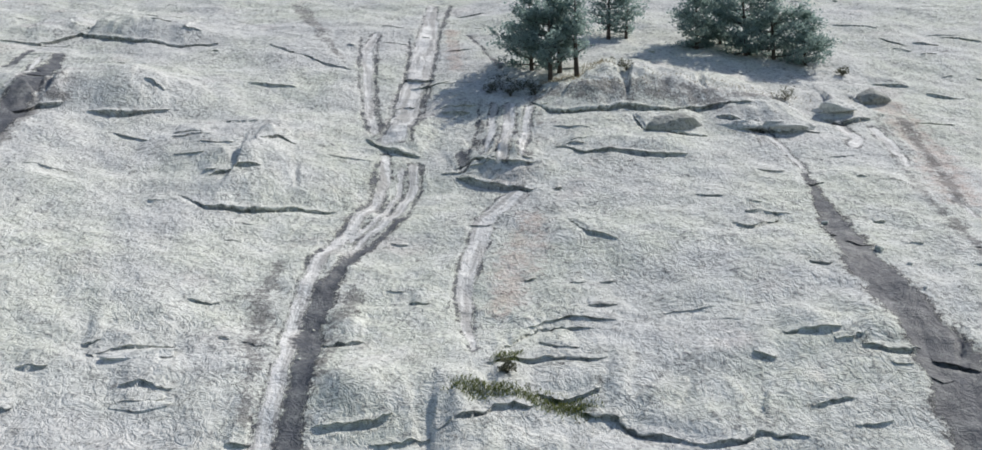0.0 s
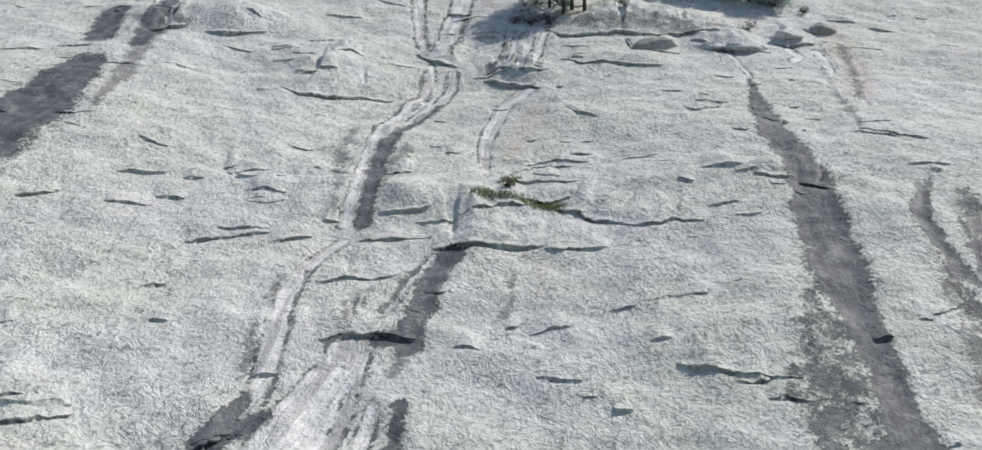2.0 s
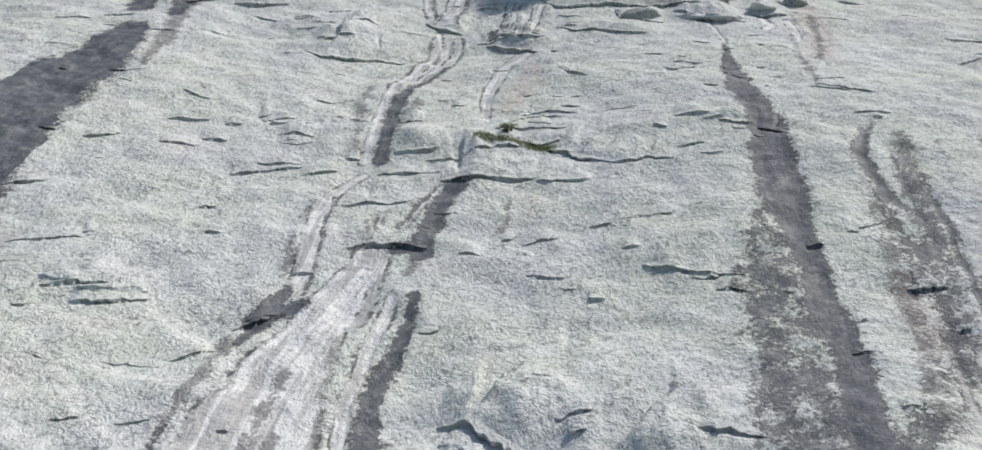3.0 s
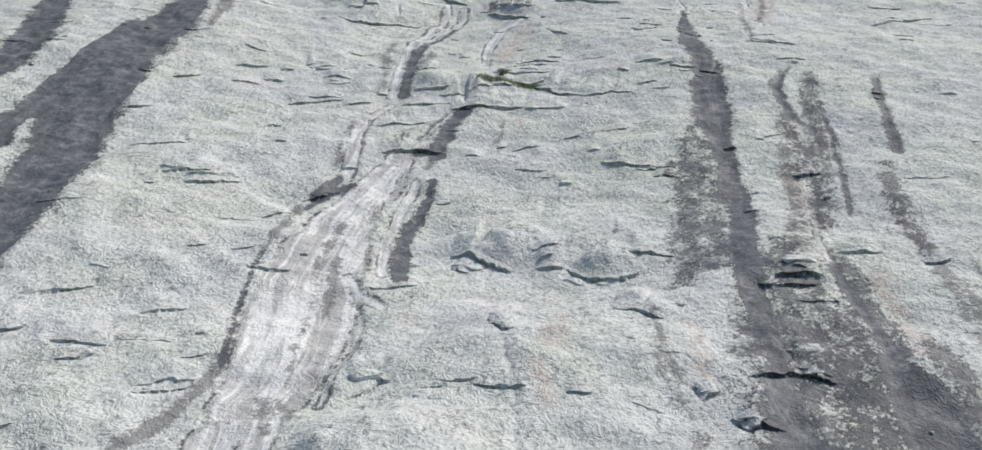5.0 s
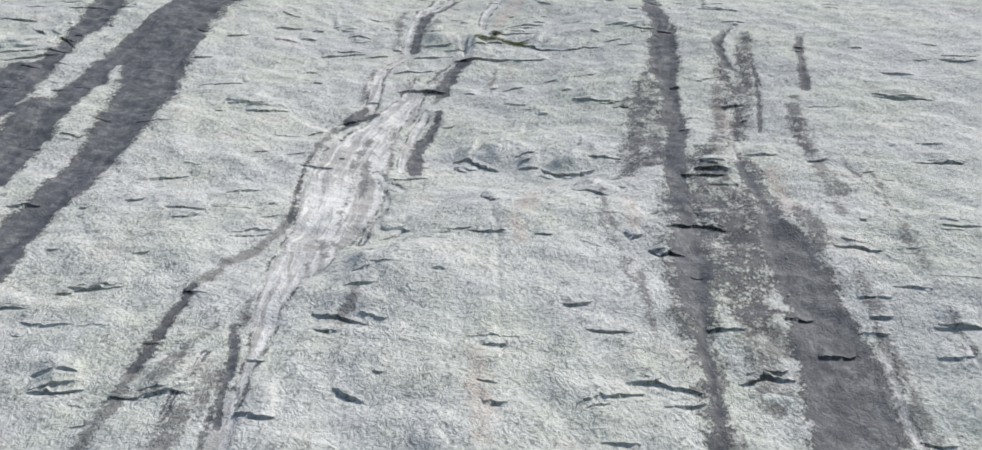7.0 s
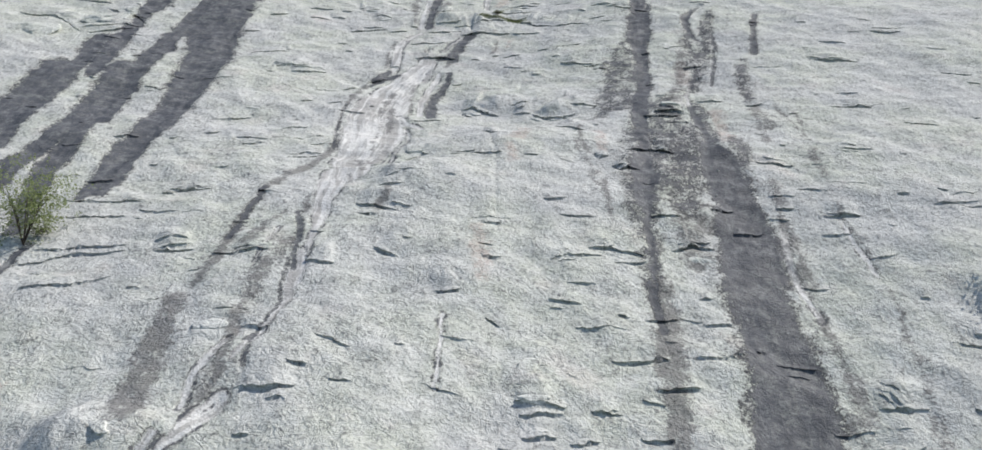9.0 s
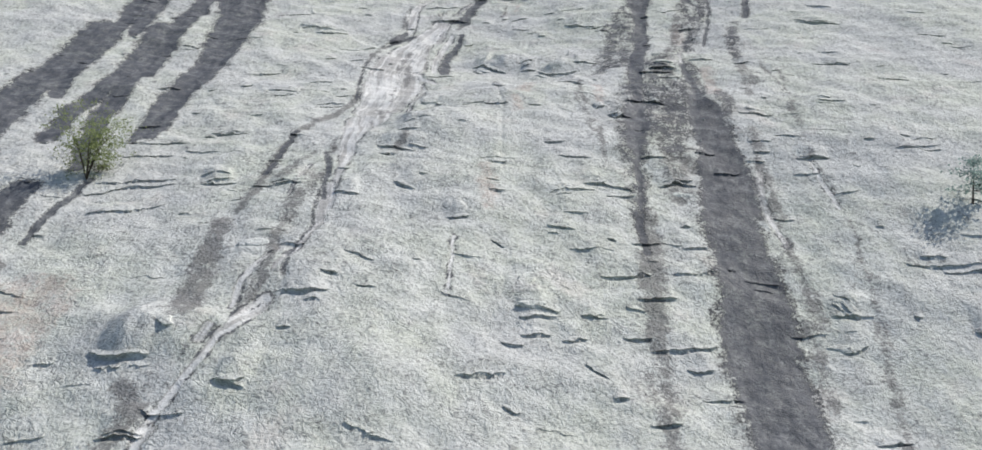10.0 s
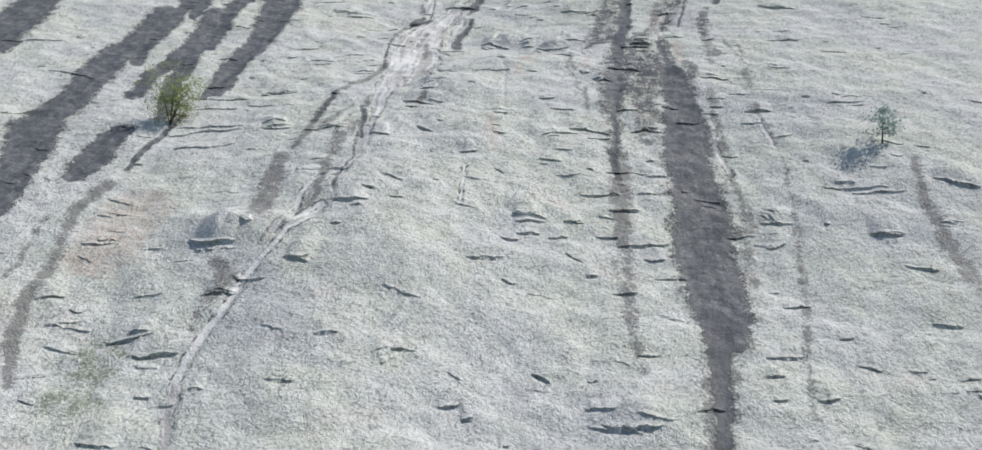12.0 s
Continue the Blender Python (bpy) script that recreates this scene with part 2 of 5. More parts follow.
def streak(kind, *points):
    """A stain where water runs, or painted shade where noted: points of x, y and width."""
    if len(points) < 2:
        return
    box = window(points, 2.5)
    warp = 1.0 if kind in ("grime", "rust", "moss") else 0.55
    d, side, share, width = along(points, GX[box] + warp * WX[box], GY[box] + 1.4 * warp * WY[box])
    half = np.maximum(width / 2, 0.06)
    soft = 0.28 + 0.34 * half if kind in ("dark", "white") else 0.35 + 0.7 * half
    cover = np.clip(0.5 + (half - d) / soft, 0, 1.25 if kind in ("dark", "white") else 1) * FULL[kind]
    layer = STAINS_AND_SHADE[{"heavy": "grime", "sooty": "dark"}.get(kind, kind)]
    layer[box] = np.maximum(layer[box], cover)
    if kind == "dark" and half.max() > 0.3:             # a speckled fringe fades out beside the wide runs
        fringe = np.clip(0.52 - (d - half) / (0.5 + 1.1 * half), 0, 0.52)
        STAINS_AND_SHADE["grime"][box] = np.maximum(STAINS_AND_SHADE["grime"][box], fringe)
    if kind in ("dark", "white"):
        length = sum(math.dist(a[:2], b[:2]) for a, b in zip(points, points[1:]))
        here = cover > 0.05
        STAINS_AND_SHADE["across"][box] = np.where(here, side + 3.7 * points[0][0], STAINS_AND_SHADE["across"][box])
        STAINS_AND_SHADE["run"][box] = np.where(here, share * length + points[0][1], STAINS_AND_SHADE["run"][box])
        other = "white" if kind == "dark" else "dark"
        STAINS_AND_SHADE[other][box] = np.minimum(STAINS_AND_SHADE[other][box], 1.25 - 1.25 * np.clip(cover * 1.6 - 0.5, 0, 1))
        GZ[box] -= 0.05 * cover
        if kind == "white":
            rim = 0.62 * np.exp(-((d - half - 0.05) / 0.10) ** 2) * (lattice(GX[box] / 1.3, GY[box] / 1.3, 31) > -0.12)
            STAINS_AND_SHADE["dark"][box] = np.maximum(STAINS_AND_SHADE["dark"][box], rim)
            GZ[box] -= 0.06 * rim


EDGES, SMALL_EDGES = [], []


def ledge(rise, *points):
    """A broken sheet edge: the rock uphill of the line stands proud and drops sharply at it."""
    if rise > 0.1:
        EDGES.append((rise, points))
    reach = 0.5 + 5.0 * rise
    box = window(points, reach)
    d, side, share, _ = along(points, GX[box] + 0.35 * WX[box], GY[box] + 0.6 * WY[box])
    taper = np.sin(np.pi * np.clip(share, 0, 1)) ** 0.6 * (0.7 + 0.7 * np.clip(lattice(GX[box] / 0.9, GY[box] / 0.9, 41) + 0.35, 0, 1))
    off = np.abs(d) > np.abs(side) + 0.02
    taper = np.where(off, taper * np.exp(-d / 0.3), taper)
    q = np.clip(side / reach, 0, 1)
    swell = np.where(q < 0.3, 1 - min(0.65, 0.15 + 0.7 * rise) * (1 - q / 0.3) ** 2, 1 - ((q - 0.3) / 0.7) ** 2 * (3 - 2 * (q - 0.3) / 0.7))
    proud = swell * (side > 0)
    slot = np.exp(-((side + 0.04) / 0.085) ** 2) * (side <= 0)
    deep = (0.06 + 0.20 * rise) if rise > 0.1 else (0.02 + 0.5 * rise)
    GZ[box] += taper * (0.36 * rise * proud - deep * slot) * (d < reach)
    if rise < 0.1:
        return
    # the foot of the edge is tucked in under the lip
    a, b = points[0], points[-1]
    length = math.dist(a[:2], b[:2]) or 1.0
    sign = 1 if b[0] >= a[0] else -1
    tuck = taper * (0.12 + 0.20 * rise) * slot * sign / length
    OX[box] -= tuck * (b[1] - a[1])
    OY[box] += tuck * (b[0] - a[0])


def bulge(x, y, wide, deep, rise):
    """A low hump of the dome, steeper on its lower side."""
    box = window(((x, y),), 2.5 * max(wide, deep))
    GZ[box] += rise * np.exp(-((GX[box] - x) / wide) ** 2 - ((GY[box] - y) / deep) ** 2)


def brow(rise, *points):
    """A rounded brow: the face swells out uphill of the line and bends down steeply to it."""
    reach = 4.0 + 4.0 * rise
    box = window(points, reach + 1.5)
    d, side, share, _ = along(points, GX[box] + 0.8 * WX[box], GY[box] + 1.2 * WY[box])
    past = np.sqrt(np.maximum(d ** 2 - side ** 2, 0))
    taper = np.sin(np.pi * np.clip(0.08 + 0.84 * share, 0, 1)) ** 0.7 * np.exp(-(past / 1.5) ** 2)
    up = np.clip((side + 0.1) / (1.1 + 1.0 * rise), 0, 1)
    back = np.clip((side - 0.6) / reach, 0, 1)
    GZ[box] += 0.50 * rise * taper * up * up * (3 - 2 * up) * (1 - back * back * (3 - 2 * back))


def crack(depth, *points):
    box = window(points, 0.8)
    d, _, share, _ = along(points, GX[box] + 0.3 * WX[box], GY[box] + 0.4 * WY[box])
    taper = np.clip(np.minimum(share, 1 - share) * 8 + 0.15, 0, 1)
    GZ[box] -= 0.7 * depth * taper * np.exp(-(d / 0.16) ** 2)


bulge(7.3, 14.2, 5, 2.6, 0.6)
bulge(5.1, 2.4, 6, 4, 0.6)
bulge(-13.2, 55.0, 5, 3, 0.9)
bulge(-25.7, 62.8, 7, 3, 0.9)
bulge(-5.7, 35.9, 3.5, 2.2, 0.6)
bulge(-1.9, -6.7, 4, 3.2, 0.7)
bulge(-1.6, -6.7, 4, 3, 0.4)
bulge(-0.3, -33.0, 6, 4, 0.6)
bulge(-15.3, -32.2, 3, 2, 0.5)
bulge(12.6, 63.6, 8, 2.6, 0.6)
bulge(17.5, 10.6, 4, 3, 0.5)
bulge(11.3, 25.0, 5, 3, 0.5)
bulge(16.1, -41.9, 5, 3, 0.5)
bulge(21.8, 0.1, 4, 3.5, 0.5)
bulge(-12.3, -31.4, 3, 2.5, 0.5)
bulge(-2.2, 35.6, 4, 2.5, 0.4)
# rounded brows, where the face bends down
brow(1.8, (-29.43, 57.01), (-28.47, 58.2), (-25.46, 58.5), (-23.14, 58.6), (-20.71, 59.58))
brow(1.5, (-16.76, 49.69), (-14.95, 48.69), (-12.8, 49.23), (-10.65, 49.98), (-8.38, 50.42))
brow(0.8, (-15.71, 51.16), (-14.57, 52.01), (-13.03, 52.12))
brow(0.8, (-13.73, 54.92), (-11.67, 55.67))
brow(1.9, (-37.88, 71.41), (-35.3, 72.07), (-32.61, 73.69), (-28.9, 73.12), (-24.23, 72.43), (-21.66, 73.69))
brow(1.8, (2.44, 61.97), (3.77, 60.08), (6.14, 59.57), (8.6, 59.92), (10.98, 59.72), (13.84, 59.93))
brow(0.8, (13.31, 57.71), (15.99, 57.61), (17.82, 57.3), (20.17, 57.4))
brow(0.5, (4.01, 55.46), (7.78, 54.46), (11.33, 54))
brow(0.7, (-7.86, 57.95), (-6.37, 56.74), (-4.42, 56.17))
brow(0.7, (-2.07, 53.66), (0.08, 52.6), (2.14, 51.23))
brow(0.4, (-7.41, 38.34), (-5.37, 38.39))
brow(0.5, (-6.49, 33.52), (-5.15, 33.5), (-3.74, 33.86))
brow(0.4, (14.22, 36.24), (15.3, 35.95), (16.3, 36.03))
brow(0.4, (3.16, 34.36), (4.88, 33.68), (6.87, 32.58))
brow(0.4, (-2.03, 33.32), (-1.15, 33.63), (-0.03, 34.41), (1.34, 34.41))
brow(1, (3.67, 10.44), (5.57, 10.34), (6.75, 9.29), (8.08, 9.12), (9.43, 9.3), (11.56, 10.29))
brow(0.8, (-1.05, 11.93), (0.05, 11.81), (1.17, 11.22), (2.45, 10.34))
brow(0.6, (7.69, 5.38), (9.06, 5.05), (10.31, 3.91))
brow(0.5, (1.04, 4.36), (2.39, 2.38), (3.5, 4.33))
brow(0.5, (34.07, 47.54), (38.19, 49.49), (41.03, 50.82))
brow(0.5, (35.11, 54.5), (39.49, 54.73), (47.12, 54.34))
brow(0.5, (12.23, -2.69), (12.77, -3.13), (14.39, -3.14))
brow(0.4, (-4.18, -0.84), (-2.98, -0.58), (-1.75, -1.24))
brow(0.3, (-17.61, -1.09), (-16.31, -0.81), (-14.99, 0.06))
brow(0.6, (-6.15, -10.68), (-4.43, -10.97), (-2.68, -11.56))
brow(0.5, (-5, -7.89), (-3.15, -7.66))
brow(0.5, (-4.55, -2.42), (-2.5, -0.91))
brow(0.5, (12.35, -2.75), (14.28, -3.36))
brow(0.5, (15.74, 0.41), (18.81, 0.41))
brow(0.6, (32.5, 20.58), (34.76, 19.86), (37.27, 19.9))
brow(0.4, (-7.37, -18.04), (-6.28, -18.35), (-5.5, -18.14))
brow(0.4, (-3.5, -16.07), (-1.92, -16.6))
brow(0.4, (15.76, -11.94), (18.66, -11.19))
brow(0.3, (-17.68, -16.55), (-15.45, -15.93))
brow(0.4, (0.8, -19.64), (2.44, -19.23))
brow(0.5, (6.07, -26.17), (8.85, -25.62))
brow(0.5, (-7.85, -28.93), (-6.4, -28.93), (-4.94, -28.44))
brow(0.3, (29.24, -11.31), (32.36, -11.58))
brow(0.7, (-17.55, -33.38), (-15.1, -34.02), (-13.46, -33.83))
brow(0.4, (-9.26, -35.33), (-7.52, -35.58))
brow(0.4, (34.09, -23.93), (36.8, -23.82))
brow(0.3, (2.46, -32.75), (6.03, -31.15))
brow(0.5, (11.95, -43.96), (14.17, -43.92), (16.76, -43.46))
brow(0.5, (40.87, -17.66), (42.68, -18.23), (44.52, -18.4))
brow(0.3, (27.53, -12.8), (31.69, -12.65))
brow(0.4, (-18.45, -42.66), (-15.12, -43.47), (-13.41, -43.19))
brow(0.3, (29.67, -36.96), (31.57, -37.19))
brow(0.4, (-16.08, -50.4), (-13.61, -50.25))

# water stains, the softest first, and a few patches of shade put into their colour
streak(RUST, (26.7, 62.7, 2.53), (26.2, 56.3, 3.02), (24.2, 48.1, 2.58))
streak(RUST, (2, 48.4, 1.94), (1.2, 44.5, 2.68), (0.3, 41.1, 1.65))
streak(RUST, (-3.5, 78.4, 1.59), (-2.6, 68.6, 1.39))
streak(RUST, (2.5, 29.3, 0.62), (2.2, 27.3, 0.47))
streak(RUST, (20.1, 21.3, 1.52), (20.2, 18.5, 1.71), (19.9, 15.9, 1.6))
streak(RUST, (5, 3.7, 1.81), (4.7, 1.8, 2.32))
streak(RUST, (11.4, 3.9, 1.21), (11.6, 1.6, 1.14), (11.6, -0.1, 1.1))
streak(RUST, (4.2, -0.3, 1.1), (4.5, -2.6, 1.31))
streak(RUST, (21.6, 8.1, 1.63), (21.7, 5.9, 1.55), (21.8, 2, 1.7))
streak(RUST, (2.9, -12.8, 1.23), (3.2, -15.2, 1.46), (3.6, -17.5, 1.38))
streak(RUST, (-22.9, -29.7, 6.35), (-23.4, -34.5, 6.41))
streak(MOSS, (-1.4, 34.8, 0.37), (0.2, 35, 0.42), (2.1, 34.8, 0.46), (3.4, 34.6, 0.28))
streak(MOSS, (0, 36.8, 0.2), (1, 37.4, 0.17))
streak(MOSS, (-18.7, -43.8, 4.33), (-17.9, -47.3, 4.07))
streak(HEAVY, (26.6, 60.6, 0.81), (25.6, 54.3, 0.87), (23.8, 47.3, 0.76))
# shade under the hump above a ledge, put into the grime colour
streak(HEAVY, (-29.9, 57.9, 0.78), (-29, 59.3, 0.96), (-27.1, 59.5, 0.64))
streak(HEAVY, (-3.6, 22.9, 0.96), (-3.8, 21.7, 0.57))
streak(HEAVY, (-29.2, 60.8, 1.6), (-28.7, 53.5, 1.45), (-27.4, 47.6, 1.33))
streak(HEAVY, (9.8, 5.1, 0.43), (9.8, 1, 0.57), (10.5, -0.6, 0.65))
streak(HEAVY, (-7.3, 10.6, 0.57), (-6.9, 7.4, 0.66), (-6.7, 5.2, 0.51))
streak(HEAVY, (-7, -2.2, 0.54), (-6.1, -3.2, 0.31))
streak(HEAVY, (-11, 16.1, 0.78), (-11.3, 11.8, 0.65), (-11.4, 9.3, 0.42), (-11.3, 6.9, 0.33), (-11, 4.5, 0.38), (-10.2, 1.1, 0.53), (-10.3, -0.4, 0.73), (-10.6, -2.2, 0.86), (-11.3, -3.7, 0.94), (-12, -5.6, 0.89))
streak(HEAVY, (-27.7, 47.1, 0.85), (-26.7, 42, 0.8))
streak(HEAVY, (-3.9, -9.1, 1), (-4.1, -11.6, 0.64))
streak(HEAVY, (-11.5, -3.7, 0.75), (-12.4, -6.4, 0.78), (-13, -8.5, 0.75), (-13.2, -10.2, 0.86), (-13.3, -12.3, 0.95), (-13.4, -14.5, 0.91), (-13.3, -16.6, 0.87), (-13.5, -18.6, 0.99), (-13.7, -19.7, 0.96))
streak(HEAVY, (-14.4, -21, 1.26), (-13.9, -23.7, 1.84), (-13.6, -26.3, 1.95), (-13.1, -28.8, 1.98), (-12.9, -30.8, 1.89))
streak(HEAVY, (14.5, -15.2, 1.74), (14.8, -18, 2.04), (14.9, -20.9, 1.93), (14.8, -23.5, 1.7), (14.7, -25.6, 1.63))
streak(HEAVY, (-14.3, -35.3, 0.94), (-12.9, -36.7, 1.75))
streak(HEAVY, (14.6, -15.9, 1.61), (14.6, -20.7, 1.5), (14.6, -24.1, 1.42))
streak(HEAVY, (-27, -27, 1.73), (-27.6, -30.6, 1.26), (-26.3, -34.5, 0.92), (-25.8, -37.7, 1.14), (-25.6, -40.2, 1.1), (-24.5, -43.2, 1.2), (-22.4, -47, 0.75))
streak(HEAVY, (21.2, -34, 3.45), (20.9, -36.6, 2.9), (20.5, -39.8, 2.36), (20.2, -42.7, 2.03), (19.9, -44.5, 1.82))
streak(HEAVY, (40.3, -14.7, 0.66), (39.6, -19.2, 1.03), (39.7, -22.7, 1.29), (39.9, -25.8, 1.51), (40.2, -28.7, 1.64))
streak(GRIME, (2.7, 62.7, 1.52), (6.4, 61.6, 1.82), (11.3, 61.3, 1.82), (14.9, 60.8, 1.64), (18.8, 61.6, 1.08))
streak(GRIME, (-10.2, 44.8, 0.72), (-10.3, 41.6, 1.11), (-9.9, 39, 1.14), (-9.4, 36.3, 0.87), (-9, 33.9, 0.81))
streak(GRIME, (-6.4, 42.1, 1.4), (-6.8, 39.4, 1.05), (-6.7, 35.8, 0.71))
streak(GRIME, (23.5, 54.5, 0.59), (22.6, 48.7, 0.65), (22.4, 45.1, 0.73), (22.2, 42.6, 0.68))
streak(GRIME, (24.9, 60.4, 0.57), (24.7, 55.6, 0.45))
streak(GRIME, (-18, 87.1, 1.77), (-13.6, 75.8, 0.92), (-11.5, 70.9, 0.57))
streak(GRIME, (-0.7, 62.9, 0.34), (-0.8, 59.6, 0.4), (-1.2, 55.9, 0.45))
streak(GRIME, (1.6, 62, 0.25), (1.4, 57.8, 0.23), (1, 54.4, 0.29))
streak(GRIME, (3.2, 60.5, 0.41), (2.6, 56.6, 0.46), (2.2, 53.5, 0.36))
streak(GRIME, (0.6, 62.1, 0.25), (0.3, 57.7, 0.23), (-0.1, 54.8, 0.22))
streak(GRIME, (-10.2, 27.8, 0.49), (-10.4, 25.5, 0.58), (-10.2, 22.9, 0.65), (-10, 21.3, 0.52))
streak(GRIME, (-6.6, 26.6, 0.76), (-6.5, 25, 0.74))
streak(GRIME, (-5.6, 27.8, 0.36), (-5.9, 26.3, 0.35))
streak(GRIME, (-4.8, 21.7, 0.47), (-4.9, 20.3, 0.3), (-5.2, 18.8, 0.29))
streak(GRIME, (1.1, 29.2, 0.37), (0.9, 27.2, 0.53), (0.7, 25.9, 0.63))
streak(GRIME, (17.4, 26.1, 0.45), (17.1, 22.9, 0.36))
streak(GRIME, (23.6, 30.4, 0.36), (23.5, 27.1, 0.48), (23.3, 24.3, 0.58))
streak(GRIME, (21.4, 26.8, 1.8), (20.4, 21.6, 1.66), (19.3, 15.5, 1.5), (18.5, 11, 1.73))
streak(GRIME, (-7.9, 14, 0.75), (-8.1, 10.9, 0.93), (-7.9, 7.9, 0.54), (-7.6, 5.1, 0.51), (-7.2, 1.8, 0.59), (-7, -0.2, 0.51))
streak(GRIME, (-6.3, 16.5, 0.55), (-6, 12.8, 0.52), (-5.5, 9.8, 0.56))
streak(GRIME, (-7.3, -2.2, 0.96), (-6.8, -4.6, 0.91))
streak(GRIME, (22.5, 25, 0.7), (21.8, 21.6, 0.83), (21.2, 17.7, 1.01), (20.3, 14.1, 0.88))
streak(GRIME, (20.4, 21.1, 0.82), (19.7, 16.3, 0.76))
streak(GRIME, (25.3, 9.6, 1.2), (25.6, 7.2, 1.14), (25.7, 5.4, 1.1))
streak(GRIME, (27.2, 35.6, 0.3), (26.3, 30, 0.28))
streak(GRIME, (9.5, 0.7, 0.55), (10.5, -2.7, 0.59), (11, -6.1, 0.56))
streak(GRIME, (-9.7, -9, 0.54), (-9.3, -11.5, 0.51))
streak(GRIME, (-9.4, -15.4, 1.48), (-9.6, -17.7, 1.68), (-10, -19.5, 1.88))
streak(GRIME, (-10.8, -11.6, 0.96), (-11.6, -13.6, 1.23), (-11.9, -16.4, 1.45))
streak(GRIME, (18.5, 3, 3.24), (17.7, -3.4, 3.64), (17.3, -7.4, 3.37), (17.5, -9.5, 2.9), (17.2, -12.4, 1.82))
streak(GRIME, (24.1, -3.4, 0.94), (24.1, -6.6, 1.22), (24.1, -9.5, 1.15), (24.2, -11.8, 1.09), (24.5, -13.4, 1.06))
streak(GRIME, (27.1, 10, 0.54), (28, 5.2, 0.42), (27.9, 0.5, 0.31), (28.2, -2.7, 0.29), (27.9, -5.2, 0.28), (27.8, -6.7, 0.27))
streak(GRIME, (25.2, 15.5, 1.26), (25, 11.3, 0.82), (25, 6.3, 0.85), (24.9, 2.4, 0.8))
streak(GRIME, (11.5, -4.5, 0.57), (11.6, -7.6, 0.68), (11.9, -9.6, 0.52))
streak(GRIME, (-10, -20.3, 1.27), (-9.8, -23.2, 1.2), (-9.4, -28, 1.1), (-9.7, -30.4, 0.8))
streak(GRIME, (24, -9.5, 0.6), (24, -12.8, 0.73), (24.4, -15.9, 0.69), (24.7, -19.1, 0.95), (25, -21.4, 1.19), (24.9, -24, 1.13))
streak(GRIME, (28.6, 8.5, 0.55), (28.3, 0.9, 0.5), (28.2, -4.6, 0.37), (28.3, -7.6, 0.31), (28.9, -12.3, 0.29), (29.1, -15.3, 0.31), (28.9, -18, 0.44), (28.9, -20.6, 0.49), (28.8, -23, 0.47), (28.8, -24.7, 0.45))
streak(GRIME, (-12, -34.5, 0.58), (-11.4, -33.3, 0.45))
streak(GRIME, (-13.6, -38.2, 1.16), (-13.4, -39.9, 1.12))
streak(GRIME, (14.6, -24.1, 1.42), (14.9, -26.9, 1.44), (15.1, -29.4, 1.07), (15.3, -32.5, 0.8), (15.4, -35.2, 0.76))
streak(GRIME, (24, -23.4, 1.08), (24.4, -26.4, 1.03), (24.1, -29.4, 0.98))
streak(GRIME, (28.7, -21.9, 0.59), (28.4, -24.4, 0.69), (28.2, -27.3, 0.66), (27.8, -29.8, 0.75), (27.3, -33, 0.77))
streak(GRIME, (-29.2, -31.8, 0.67), (-28.5, -35.5, 0.82), (-28.2, -38.3, 0.78))
streak(GRIME, (-12.9, -37.1, 1.47), (-13.5, -38.7, 1.44), (-13.6, -40.6, 0.66))
streak(GRIME, (14.3, -28.7, 1.04), (14.9, -32.4, 0.98), (15.4, -36.3, 0.84), (15.7, -39.3, 0.64))
streak(GRIME, (28.3, -25.5, 0.68), (27.9, -29.3, 0.78), (27.2, -33.6, 0.73), (26.4, -38.2, 0.56), (25.8, -42.5, 0.45))
streak(SOOTY, (14.5, 26.4, 0.86), (14.3, 23.8, 2.14), (13.8, 21.5, 2.52), (13.5, 19.7, 2.88), (13.4, 17.8, 3.18))
streak(SOOTY, (21.5, 29.4, 0.5), (21.6, 26.6, 0.81), (21.6, 23.8, 1.28), (21.5, 21.2, 1.21))
streak(SOOTY, (24.5, 26.4, 0.54), (23.9, 23.3, 0.76), (23.5, 20.5, 0.89))
streak(SOOTY, (21.6, 20.1, 0.59), (21, 17.2, 0.83), (20.6, 14.4, 1.28))
streak(SOOTY, (14.1, 21.3, 1.83), (13.8, 17.7, 2.53), (13.5, 14.4, 3.38), (13.3, 10.7, 3.99))
streak(SOOTY, (15.5, 8.2, 1.97), (15.2, 3.8, 3.29), (15, 0.6, 3.61), (14.6, -3.1, 4.05))
streak(SOOTY, (22.4, 2.2, 1.54), (22.2, -1, 1.69), (21.9, -2.7, 1.62))
streak(SOOTY, (24.8, 34, 1.19), (23.8, 28.5, 1.56), (22.9, 23.5, 1.88), (21.8, 18.6, 1.74), (20.3, 14.1, 1.61))
streak(SOOTY, (15, 24, 1.13), (14.4, 19, 2.56), (13.5, 14.3, 2.81), (12.9, 10, 2.25), (11.6, 8.4, 1.79))
streak(SOOTY, (17, 10.6, 2.41), (17.4, 7.8, 3.25), (17, 4.2, 3.61), (16.8, 1.3, 3.66), (16.7, -1.3, 3.97), (16.1, -3.9, 4.2))
